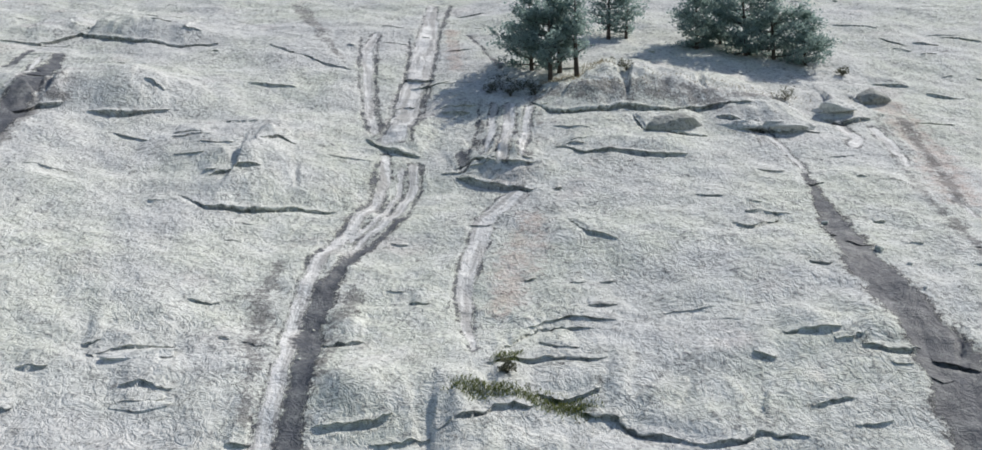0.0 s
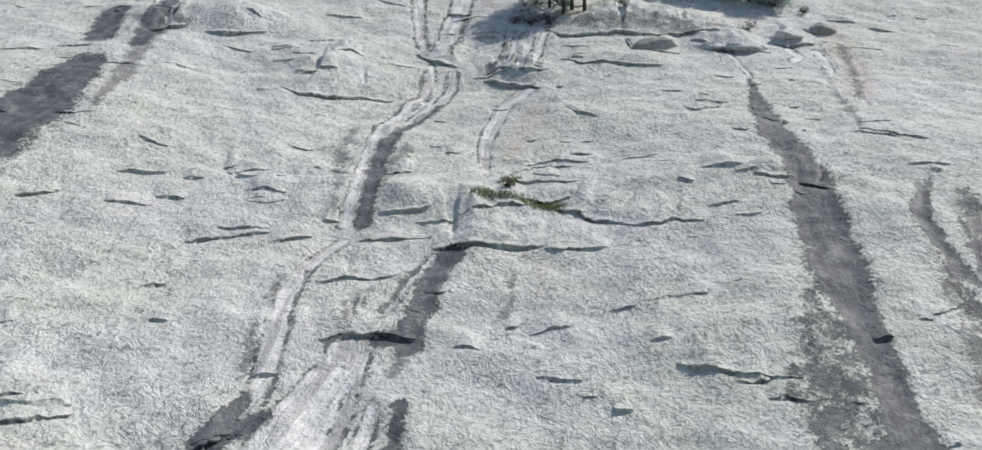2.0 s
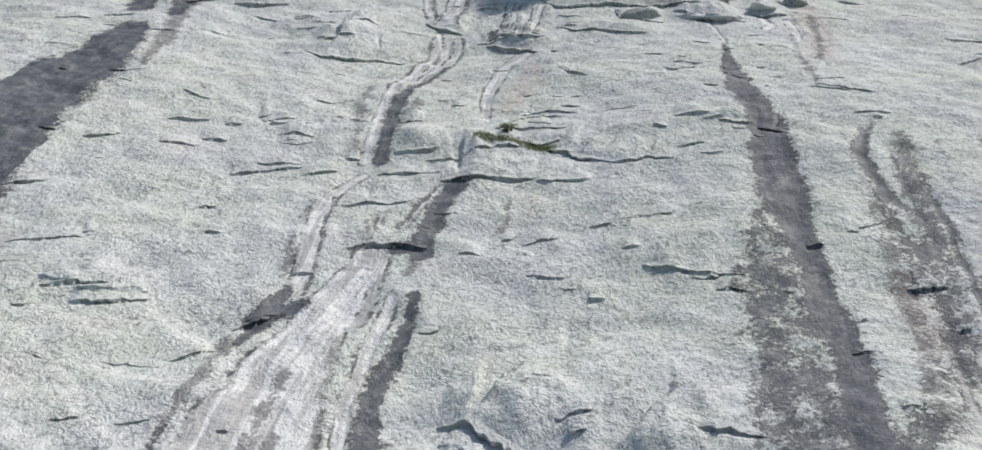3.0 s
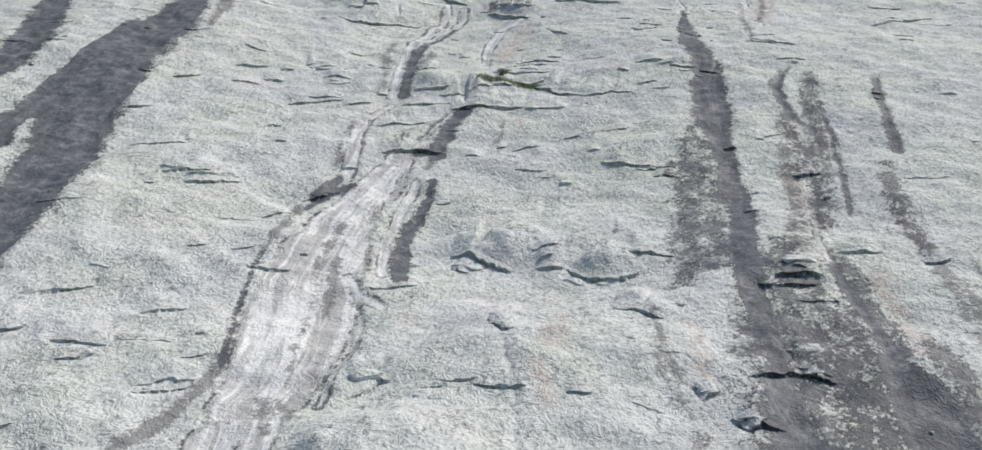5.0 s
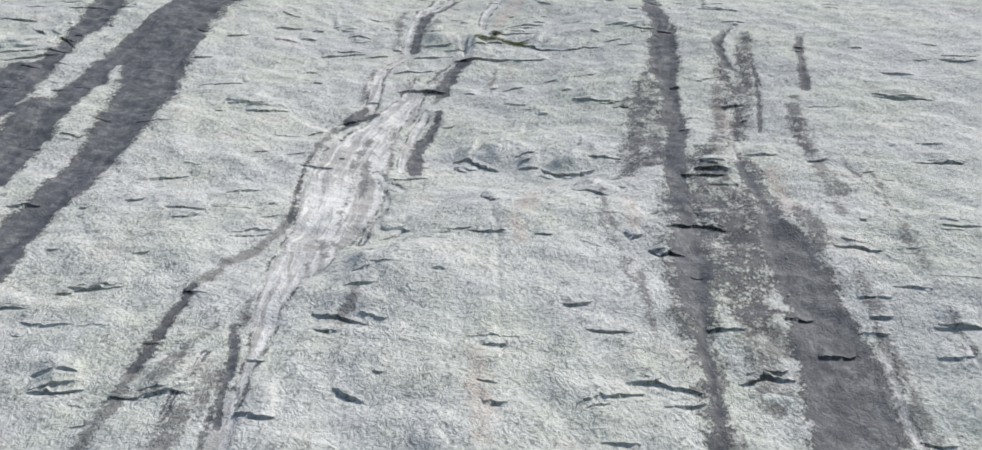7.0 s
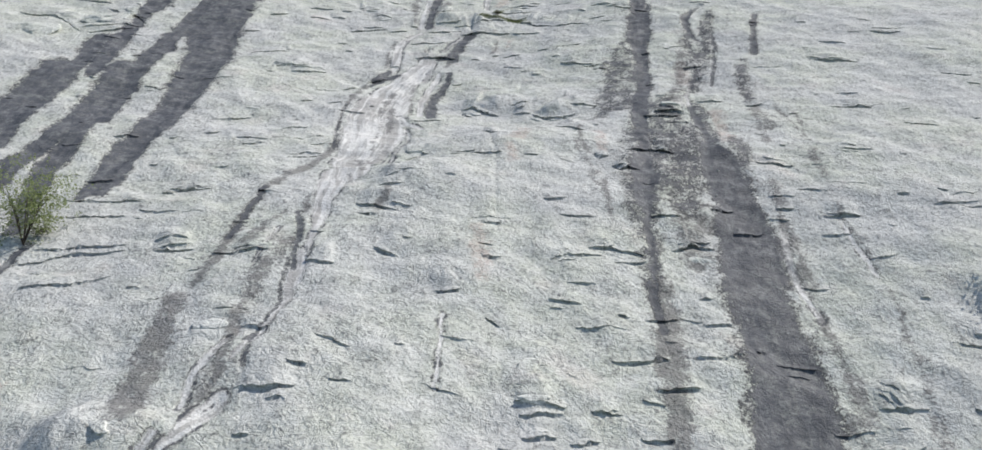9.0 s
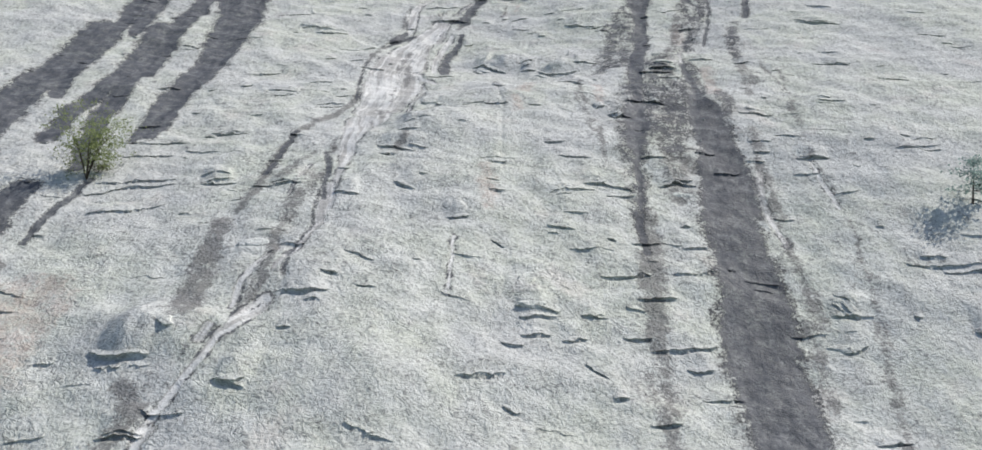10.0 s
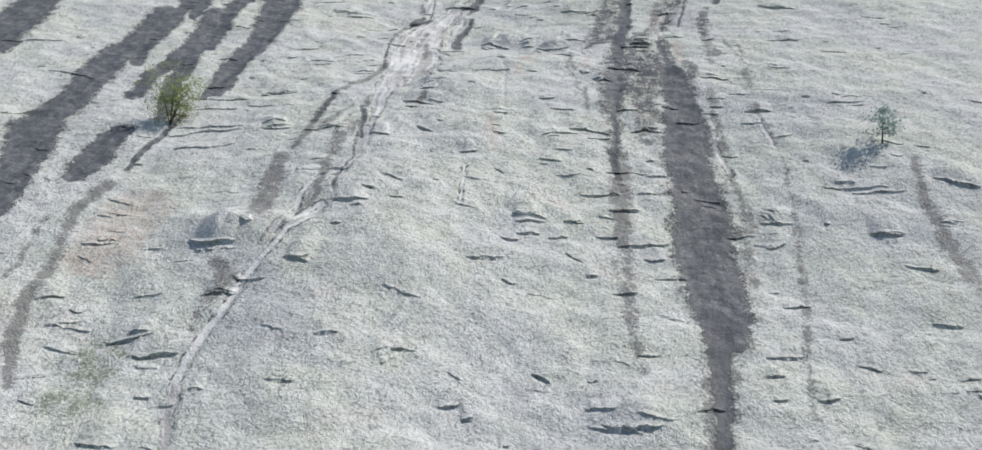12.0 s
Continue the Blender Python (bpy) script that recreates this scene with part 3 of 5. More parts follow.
streak(SOOTY, (20.2, 10, 1.15), (20.5, 7.3, 1.09), (20.8, 4.8, 1.03), (20.7, 2.1, 1.26))
streak(SOOTY, (26.3, 20.6, 1.06), (25.4, 16.7, 1.3), (25.4, 14.3, 1.24), (25.1, 10.7, 0.89))
streak(SOOTY, (19, 5.6, 1.69), (18.4, 0.5, 2.33), (17.8, -3.9, 2.52), (17.3, -7.4, 2.36))
streak(SOOTY, (14.7, 2.9, 1.79), (14.6, -2.2, 2.98), (14.4, -5.4, 3.16), (14.2, -8.1, 2.67), (14.2, -9.9, 2.06), (14.3, -11.8, 1.67), (14.2, -13.9, 1.48), (14.2, -15.7, 1.53))
streak(WHITE, (-5.6, 86.7, 0.94), (-5.3, 78.3, 1.59), (-5.3, 71.5, 1.93), (-5.4, 67.5, 1.82))
streak(WHITE, (-5.8, 66.6, 1.52), (-5.9, 63.8, 2.06), (-5.9, 60.1, 2.18), (-6.1, 58.1, 1.8))
streak(WHITE, (-9.6, 77, 0.73), (-9.9, 73.5, 0.99), (-9.1, 68.7, 0.83), (-8.7, 64.9, 0.61), (-8.2, 61.9, 0.83), (-7.4, 58.7, 0.55))
streak(WHITE, (-6.5, 56.3, 0.6), (-6.3, 53.8, 0.65), (-6.6, 51.4, 0.69), (-7.4, 48.6, 0.78), (-8.3, 46.3, 0.8), (-8.6, 42.9, 0.8), (-8.6, 40.3, 0.81), (-8.3, 36.6, 0.78), (-8.3, 34.5, 0.73), (-8.2, 32.9, 0.78))
streak(WHITE, (-4.7, 55.4, 0.59), (-4.5, 53.4, 0.64), (-5.1, 51.1, 0.68), (-5.8, 48.9, 0.59), (-6.8, 47.3, 0.44), (-7.3, 44.7, 0.36), (-7.5, 42.8, 0.23))
streak(WHITE, (-5.4, 55, 0.44), (-5.4, 52.9, 0.43), (-6.2, 49.5, 0.4), (-7.3, 47.5, 0.32))
streak(WHITE, (1.1, 51, 1.51), (-0.3, 49.2, 1.19), (-1, 46.1, 1.05), (-1.4, 42.9, 0.8), (-1.2, 39.9, 0.48), (-0.8, 37.7, 0.25))
streak(WHITE, (0.1, 62.2, 0.42), (-0.1, 58.6, 0.55), (-0.5, 55.5, 0.52))
streak(WHITE, (1.2, 61.9, 0.75), (0.9, 57.5, 0.77), (0.5, 54.2, 0.65))
streak(WHITE, (2.4, 61.3, 0.58), (2, 57.2, 0.61), (1.7, 54.3, 0.51))
streak(WHITE, (16.3, 57.9, 0.39), (16.3, 56.2, 0.3))
streak(WHITE, (16.9, 57.6, 0.39), (17.2, 54.9, 0.37), (17.6, 53.4, 0.36), (17.6, 52.2, 0.21))
streak(WHITE, (22.1, 59.3, 0.72), (22.4, 57.1, 0.84), (21.5, 55.8, 0.6))
streak(WHITE, (24.2, 59.1, 0.64), (23.9, 55.8, 0.75), (23.9, 53.7, 0.43))
streak(WHITE, (23.8, 48.6, 0.46), (24, 46.4, 0.44))
streak(WHITE, (-33.5, 68.9, 0.37), (-31.7, 62.6, 0.51), (-31.2, 59.7, 0.4))
streak(WHITE, (-8.1, 31.5, 0.72), (-8.9, 29.9, 0.7), (-9.4, 28.3, 0.8), (-9.6, 26.6, 1), (-9.3, 24.1, 1.11), (-9.2, 22.3, 1.12), (-9.2, 21, 0.82), (-9.3, 19.6, 0.54), (-9.5, 18.4, 0.48))
streak(WHITE, (-3.2, 30.3, 0.38), (-4.1, 27.9, 0.42), (-4.6, 26, 0.35))
streak(WHITE, (-6, 23.2, 1.89), (-6, 21.6, 1.97), (-6, 19.9, 1.74), (-6, 18.4, 1.53))
streak(WHITE, (19.9, 6.7, 0.19), (20, 3.5, 0.21), (20, 1, 0.17))
streak(WHITE, (-6.5, 21.5, 1.96), (-7.3, 18.1, 2.67), (-7.9, 14.6, 3.81), (-8.1, 10.9, 4.99), (-8.3, 7.7, 5.36), (-7.9, 5.1, 5.71), (-7.5, 1.5, 4.99), (-7.5, -0.6, 4.47), (-7.9, -2.7, 3.71), (-7.5, -5.7, 2.94))
streak(WHITE, (-6.4, 8.9, 0.48), (-5.4, 6.9, 0.46), (-3.9, 6, 0.51))
streak(WHITE, (-5.2, 6, 0.26), (-4.5, 3.5, 0.24), (-4.5, 1.3, 0.23), (-4.9, -0.7, 0.28), (-5.1, -2.5, 0.27))
streak(WHITE, (-4.3, 20, 0.58), (-4.7, 16.5, 0.71), (-5, 12.6, 0.66), (-4.5, 9, 0.62))
streak(WHITE, (20.6, 16.5, 0.31), (19.6, 11.9, 0.42), (19.6, 9, 0.33))
streak(WHITE, (-8.8, -5, 2.18), (-8.3, -7.8, 2.07), (-8.3, -10.8, 1.3), (-7.8, -13.1, 0.93), (-7.8, -15.1, 0.53), (-7.6, -17, 0.57), (-7.5, -18.4, 0.55), (-7.2, -20, 0.58))
streak(WHITE, (-10.3, -13.8, 0.25), (-10.5, -15.6, 0.24), (-10.6, -17.3, 0.17), (-10.6, -18.7, 0.16))
streak(WHITE, (14.6, -8.4, 0.2), (14.6, -9.6, 0.26), (14.5, -10.9, 0.25), (14.3, -12.2, 0.15))
streak(WHITE, (-8, -17, 0.71), (-7.6, -19.6, 0.98), (-7.5, -21.8, 0.51), (-7.8, -23.7, 0.42), (-8.2, -25.2, 0.48), (-8.8, -26.9, 0.4))
streak(WHITE, (-9.7, -25.2, 0.48), (-10.2, -26.8, 0.6), (-10.5, -28, 0.45), (-10.2, -29.9, 0.37))
streak(WHITE, (-8.5, -29.4, 1.12), (-9.3, -30.6, 1.1), (-9.7, -31.7, 0.77))
streak(WHITE, (-10.9, -31.9, 0.54), (-11.1, -32.6, 0.53))
streak(WHITE, (1.6, -21.1, 0.25), (1.8, -24, 0.27), (2, -26.4, 0.23))
streak(WHITE, (23.7, -8.9, 0.61), (23.4, -12, 0.58), (23.8, -14.4, 0.55), (24.3, -16.5, 0.46))
streak(WHITE, (27.9, -7.6, 0.31), (28.2, -10.7, 0.38), (28.8, -12.8, 0.4))
streak(WHITE, (-8.4, -29.8, 0.71), (-9.4, -31.3, 0.69), (-10.2, -32.3, 0.53), (-10.5, -33.7, 0.52), (-11.1, -34.9, 0.51), (-11.4, -36, 0.5), (-11.8, -37, 0.49), (-12, -38.5, 0.47), (-12.2, -40, 0.46))
streak(WHITE, (-11.6, -37.5, 0.6), (-12.2, -39.8, 0.67), (-12.6, -41.7, 0.69), (-12.8, -43.2, 0.67), (-12.6, -45.4, 0.68), (-12, -47.6, 0.65), (-11.2, -49.8, 0.63))
streak(DARK, (-6.6, 66.9, 0.23), (-6.7, 59.9, 0.24), (-6.8, 58.1, 0.23))
streak(DARK, (-10.8, 76.4, 0.21), (-9.9, 68.8, 0.19), (-9, 64, 0.17), (-8, 59.2, 0.2))
streak(DARK, (-9.3, 76.2, 0.21), (-8.6, 68.9, 0.19), (-8, 64.3, 0.17), (-7, 59.3, 0.16))
streak(DARK, (-6.7, 76.3, 0.21), (-6.3, 70.3, 0.24), (-6.4, 67.3, 0.23))
streak(DARK, (-4.7, 66.2, 0.22), (-4.9, 61.2, 0.21), (-5.1, 57.4, 0.19))
streak(DARK, (-4.2, 55.3, 0.19), (-4.1, 53.1, 0.21), (-4.6, 50, 0.17))
streak(DARK, (-0.9, 61.7, 0.17), (-1.1, 58.4, 0.2), (-1.5, 55.4, 0.19))
streak(DARK, (2.6, 60.2, 0.16), (2.2, 56.6, 0.15), (1.8, 53.9, 0.14))
streak(DARK, (-4.6, 50, 0.2), (-5.6, 48, 0.32), (-6.6, 46.5, 0.5), (-7.4, 44.2, 0.77), (-7.7, 42.2, 1.07), (-7.8, 40.3, 1.13), (-7.5, 36.8, 1.03), (-7.4, 34.8, 0.97), (-7.3, 32.8, 0.96))
streak(DARK, (-6.9, 55.2, 0.15), (-6.9, 52, 0.17), (-7.9, 48.5, 0.16), (-8.9, 45.3, 0.15), (-9.1, 42.6, 0.11))
streak(DARK, (-2, 56.4, 0.45), (-1.6, 54.5, 0.51))
streak(DARK, (17.4, 52.2, 0.28), (17, 49, 0.59), (16.8, 46.4, 1.18), (16.6, 42.7, 1.77), (16.8, 40.3, 1.99), (17, 38, 1.93), (17.1, 36.4, 2.04), (16.8, 34.6, 1.98), (16.6, 33.2, 1.94), (16.4, 31.6, 1.76))
streak(DARK, (-32.6, 70, 0.76), (-30.5, 62.2, 1.68), (-29.9, 58.7, 1.74), (-29.3, 54.6, 1.47))
streak(DARK, (-35.1, 70.7, 0.38), (-34.6, 66.1, 0.53))
streak(DARK, (-3.8, 87.7, 0.36), (-4.4, 76.7, 0.26), (-4.4, 67.9, 0.23), (-4.6, 60.2, 0.2))
streak(DARK, (-2.1, 77.6, 0.26), (-0.5, 72, 0.24), (0.6, 68.4, 0.32))
streak(DARK, (-9.2, 28.6, 0.12), (-9.1, 27.2, 0.15), (-9, 25.1, 0.14), (-8.7, 22.7, 0.13), (-8.6, 21.4, 0.16), (-8.7, 19.7, 0.2), (-8.8, 18.4, 0.24))
streak(DARK, (-9.5, 20.4, 0.35), (-9.6, 19.4, 0.69), (-10.1, 18.3, 0.86), (-10.4, 17.4, 0.7))
streak(DARK, (-2.1, 30.6, 1.21), (-2.8, 29.3, 1.18), (-3.1, 27.2, 1.24), (-3.3, 25.3, 1.08), (-3.5, 23.9, 1.54))
streak(DARK, (-3.7, 29.5, 0.19), (-4.4, 27.6, 0.18), (-5, 25.9, 0.14))
# pool of shade at the foot of a ledge, painted as a dark patch
streak(DARK, (-4.9, 23.9, 0.44), (-3.8, 24.1, 0.83), (-3, 23.9, 0.38))
streak(DARK, (17, 34.8, 2.18), (16.8, 32.1, 2.52), (16.6, 29.8, 2.77), (16.3, 27.1, 2.61), (16.2, 25.2, 1.49), (16.2, 23.3, 1.16), (16.2, 21.6, 1.11), (16, 19.9, 1.4), (15.7, 17.7, 1.77))
streak(DARK, (23.8, 36, 0.28), (22.6, 34.2, 0.6), (21.8, 32.5, 0.71), (21.9, 30.9, 0.63), (21.9, 29.4, 0.55), (21.8, 27.8, 0.7))
streak(DARK, (-34.4, 61.3, 1.94), (-33, 55.3, 2.29))
streak(DARK, (23, 35.5, 0.48), (22, 32.5, 0.6), (22.3, 30.6, 0.36))
streak(DARK, (19.6, 9, 0.6), (20, 6.7, 0.76), (20.2, 4, 0.84), (20.2, 1.6, 0.96), (20.3, -0.4, 1.45))
streak(DARK, (23.7, 32.3, 0.19), (23.2, 27.8, 0.23), (22.9, 23.5, 0.21), (21.8, 18.6, 0.2))
streak(DARK, (24.6, 31.3, 0.19), (24.2, 26.7, 0.18), (23.5, 21.7, 0.21))
streak(DARK, (21.1, 25.6, 0.18), (21, 22.4, 0.17), (20.5, 19.8, 0.16))
streak(DARK, (-3.2, 20, 0.58), (-3.3, 17.3, 0.71), (-4, 14.4, 0.91), (-3.9, 11.8, 1.01), (-3.5, 8.6, 0.88))
streak(DARK, (-11.4, 9.8, 0.18), (-11.3, 5.9, 0.16), (-10.6, 3, 0.21), (-10.2, -0.1, 0.23))
streak(DARK, (-8.5, 19.2, 0.82), (-9.6, 18.5, 0.98), (-10.6, 16, 0.47))
streak(DARK, (17.4, 36.9, 1.87), (16.8, 31.6, 2.23), (16.5, 26.8, 1.81), (16.4, 22.6, 1.27), (16.4, 18.9, 1.28), (16, 14.8, 1.49), (15.3, 10.6, 1.65), (15.1, 7.8, 1.69), (15, 5.2, 1.42), (14.9, 2.5, 1.1), (15, 0.6, 0.94), (14.9, -1.2, 1.33))
streak(DARK, (14.3, -1.2, 1.33), (14.5, -2.6, 1.79), (14.9, -3.9, 1.73))
streak(DARK, (20.3, 0.2, 1.64), (20.7, -0.9, 2.65), (20.6, -2.5, 3.31))
streak(DARK, (22.7, 34.4, 0.6), (21.7, 31.2, 0.77), (22.2, 28.1, 0.64), (23, 26.9, 0.36))
streak(DARK, (24.6, 33.2, 0.25), (23.2, 28.5, 0.23))
streak(DARK, (24.4, 27.4, 0.27), (23.9, 23.4, 0.34), (23.2, 19, 0.4), (22.4, 15.4, 0.3))
streak(DARK, (30.1, 34.4, 0.6), (28.9, 28.9, 0.64), (28.1, 24.6, 0.78), (27.8, 22.6, 0.67))
streak(DARK, (-31.1, 49.4, 3.12), (-30.3, 41.4, 5.12), (-31.6, 38.5, 6.61), (-31.7, 31.6, 8.07), (-30.7, 27, 8.05), (-30, 25, 8.27))
streak(DARK, (-30, 25, 6.44), (-28.2, 21.9, 4.21), (-27.6, 18.3, 3.97), (-26.4, 13.3, 3.19), (-25.8, 10.2, 2.15), (-25.1, 7.3, 1.22))
streak(DARK, (-33.6, 22.4, 1.6), (-32.9, 19.2, 1.69))
streak(DARK, (-43, 45.2, 3), (-40.4, 38, 3.31), (-39.1, 32.4, 3.08), (-38.6, 29.1, 2.45))
streak(DARK, (14.4, -2.2, 1.64), (14.4, -5.4, 1.83), (14.2, -7.7, 1.35))
streak(DARK, (-9.7, -11.5, 0.39), (-8.8, -14.3, 0.45), (-8.5, -16.4, 0.43), (-8, -18.7, 0.38))
streak(DARK, (-13, -8.5, 0.41), (-13.2, -10.2, 0.6), (-13.2, -12.7, 0.57), (-13.4, -14.9, 0.45))
streak(DARK, (14.6, -4.8, 1.21), (14.4, -7.7, 0.87), (14.3, -10.2, 0.58), (14.4, -12.5, 0.55), (14.3, -14.9, 0.52))
streak(DARK, (20, 1.5, 1.18), (20.4, -1.9, 2.97), (20.8, -4.4, 3.48), (21.2, -6.6, 2.79), (21.5, -8.6, 3.14), (21.4, -10.6, 3.51), (21.2, -12.5, 3.92), (20.6, -14.6, 4.08))
streak(DARK, (-29, 23.3, 5.16), (-27.7, 17.4, 4.8), (-26.7, 11.3, 3.94), (-26.1, 6.4, 3.04), (-25.4, 2.2, 2.18), (-25.8, -0.2, 1.69), (-26.1, -2.6, 1.63), (-25.7, -5.5, 1.32))
streak(DARK, (-32.7, 31.2, 2.89), (-32.9, 25, 2.13), (-33.2, 20.9, 1.97), (-33.3, 17, 2.19), (-32.8, 12.2, 2.45), (-32.2, 8.5, 2.55), (-31.2, 4.5, 1.84), (-30.3, 1.2, 1.29))
streak(DARK, (-39, 35.1, 2.51), (-39.1, 30.1, 2.2), (-38, 24.1, 1.26), (-38, 19.4, 2.27), (-37.2, 14.5, 2.13), (-36.2, 10.8, 1.49))
streak(DARK, (-30.1, 24.2, 4.9), (-27.5, 16.1, 3.38), (-26.4, 8.1, 2.63), (-25.5, 1.7, 1.74), (-26.6, -2.3, 2.06), (-25.7, -8, 1.62), (-25.6, -10.9, 0.98))
streak(DARK, (-32.8, 19.2, 1.88), (-33, 12.6, 1.7), (-32.9, 7.5, 1.83), (-31.5, 1.1, 1.95), (-30.8, -3.2, 2.09), (-30.7, -6.5, 2), (-29.3, -10.9, 1.52), (-28.1, -15.1, 1.17))
streak(DARK, (-39.9, 19.3, 2.22), (-38.7, 12.7, 2.07), (-37.7, 6.6, 1.82), (-37.4, 2.7, 1.73), (-37, -0.7, 1.45), (-36, -4.4, 1.28))
streak(DARK, (-32, -2.4, 0.4), (-33.1, -4.5, 0.59), (-34.1, -7.1, 0.66))
streak(DARK, (-8.6, -17.7, 0.2), (-8.2, -20.1, 0.19), (-7.8, -22.5, 0.18), (-8.3, -25.2, 0.2), (-8, -27.6, 0.23))
streak(DARK, (14.2, -16.1, 0.62), (14.5, -19.1, 0.59))
streak(DARK, (20.7, -7.7, 3.19), (20.9, -11.1, 3.7), (20.7, -13.9, 3.93), (21, -16.5, 3.99), (21.1, -18.9, 4.34), (21.3, -20.9, 4.39), (21.3, -22.9, 4.7), (21.1, -24.9, 4.84))
streak(DARK, (20.7, -23.7, 4.34), (21, -26.6, 4.61), (21.3, -29.8, 4.67), (21.6, -32.1, 4.34), (21.5, -35.1, 3.42))
streak(DARK, (21.4, -32.7, 3.34), (21, -35.2, 1.86), (20.6, -38.8, 1.28), (20.5, -41.8, 0.99), (20.2, -44.4, 0.95))
streak(DARK, (-55.8, 9.7, 5.24), (-54.6, 4, 5.56), (-52.4, -3.8, 4.62))
streak(DARK, (-40.1, 12.1, 3.26), (-39.4, 5, 3.35), (-38.9, -5, 4.51), (-37.9, -12.2, 3.13), (-38, -18.9, 4.85), (-35.5, -24.7, 3.87), (-33.8, -29.4, 2.39), (-33.3, -32, 2.02))
streak(DARK, (-33.9, 12.8, 3.57), (-32.4, 2, 2.61), (-32.6, -2.3, 1.96), (-33.1, -6.9, 1.68), (-32.7, -11, 1.79))
# dark run, with the shadow beside the broadleaf tree put into its colour
streak(DARK, (-30.2, -19, 2.71), (-30, -23.5, 2.89), (-30.2, -26.1, 2.02))
streak(DARK, (-27.6, 17.9, 3.87), (-26, 8.5, 2.68), (-26.4, 1.5, 2.02), (-25.1, -6.9, 1.86), (-24.8, -10.1, 1.36))
streak(DARK, (-26.1, -16.4, 0.58), (-26.6, -21.5, 0.55), (-26.8, -24.2, 0.42))

# broken edges of the sheets, and cracks
ledge(1.1, (-38.09, 71.81), (-35.42, 72.32), (-33.11, 74.81), (-29.03, 73.43), (-24.34, 72.78), (-21.71, 73.85))
ledge(0.9, (-29.62, 57.38), (-28.65, 58.56), (-27.27, 59))
ledge(0.7, (-25.61, 58.84), (-23.24, 58.86), (-20.79, 59.78))
ledge(0.5, (-17.69, 73.72), (-13.62, 70.69), (-10.45, 68.59))
ledge(0.4, (-17.2, 65.27), (-15.2, 65.15), (-13.66, 65.15))
ledge(0.3, (-17, 59.21), (-14.73, 58.91))
ledge(0.5, (-19.52, 56.72), (-17.61, 56.7))
ledge(0.6, (-13.82, 55.25), (-12.87, 55.98), (-11.72, 55.9))
ledge(0.5, (-15.8, 51.46), (-14.63, 52.23), (-13.08, 52.34))
ledge(0.9, (-16.8, 49.84), (-14.98, 48.79), (-12.85, 49.45), (-10.69, 50.17), (-8.38, 50.42))
ledge(1, (-7.89, 58.13), (-6.39, 56.97), (-4.43, 56.29))
ledge(0.4, (-6.42, 67.59), (-4.11, 67))
ledge(0.3, (-3.38, 61.61), (-1.51, 61.36))
ledge(1.2, (-2.08, 53.94), (-0.99, 53.55), (0.43, 52.59), (2.14, 51.29))
ledge(0.8, (-2.29, 54.72), (-1.01, 55.23), (0.09, 54.05))
ledge(0.4, (0.45, 53.8), (2.42, 53.46))
ledge(0.5, (4.03, 55.65), (5.26, 54.88), (7.81, 54.64), (11.36, 54.11))
ledge(1.4, (2.46, 62.42), (3.78, 60.25), (6.2, 60.11), (8.68, 60.47), (11.01, 59.87), (13.92, 60.24), (16.64, 59.85))
ledge(1.2, (8.97, 59.73), (9.48, 56.89), (11.18, 56.79), (13.09, 56.82))
ledge(1.2, (14.19, 58.9), (16.07, 57.9), (17.87, 57.43), (20.28, 57.7))
ledge(1.5, (21.17, 60.17), (22.36, 59.6), (24.46, 60.31))
ledge(0.9, (24.52, 64.64), (25.04, 62.72), (27.11, 63.61))
ledge(0.5, (27.13, 66.72), (29.59, 66.22))
ledge(0.4, (11.85, 46.4), (12.65, 45.94), (14.29, 46.75))
ledge(0.35, (3.61, 48.28), (4.68, 46.18), (5.94, 45.23))
ledge(0.25, (10.68, 49.48), (12.09, 49.15))
ledge(0.25, (14.69, 52.46), (16.29, 52.5))
ledge(0.3, (4.08, 40.66), (5.31, 40.74))
ledge(0.25, (-3.74, 41.69), (-2.76, 41.6))
ledge(0.6, (-16.04, 37.04), (-14.76, 37.53), (-12.92, 38.01))
ledge(0.45, (-16.59, 37.71), (-15.88, 37.81))
ledge(0.5, (-14.12, 34.48), (-13.21, 34.81), (-12.19, 35.21))
ledge(0.35, (-14.16, 35.45), (-13.17, 35.62), (-12.16, 35.46))
ledge(0.25, (-18.26, 35.83), (-17.14, 35.98))
ledge(0.6, (-7.21, 38.65), (-5.91, 38.56), (-5.4, 38.61))
ledge(0.5, (11.47, 37.45), (12.65, 37.25), (13.76, 37.22))
ledge(0.5, (14.27, 36.36), (15.38, 36.13), (16.37, 36.18))
ledge(0.5, (16.55, 35.56), (17.4, 35.39), (17.99, 34.95))
ledge(0.2, (10.06, 36.46), (10.83, 36.23))
ledge(0.3, (-0.38, 37.2), (0.76, 38.26), (1.83, 39.28), (3.41, 39.34), (4.16, 39.06))
ledge(0.3, (1.17, 39.17), (2.12, 39.73), (3.19, 39.87), (5.14, 39.53))
ledge(0.4, (1.78, 38.37), (2.76, 37.78), (3.39, 37.84))
ledge(0.4, (-0.38, 36.65), (0.73, 37.25), (2.23, 37.37), (4.43, 37.11))
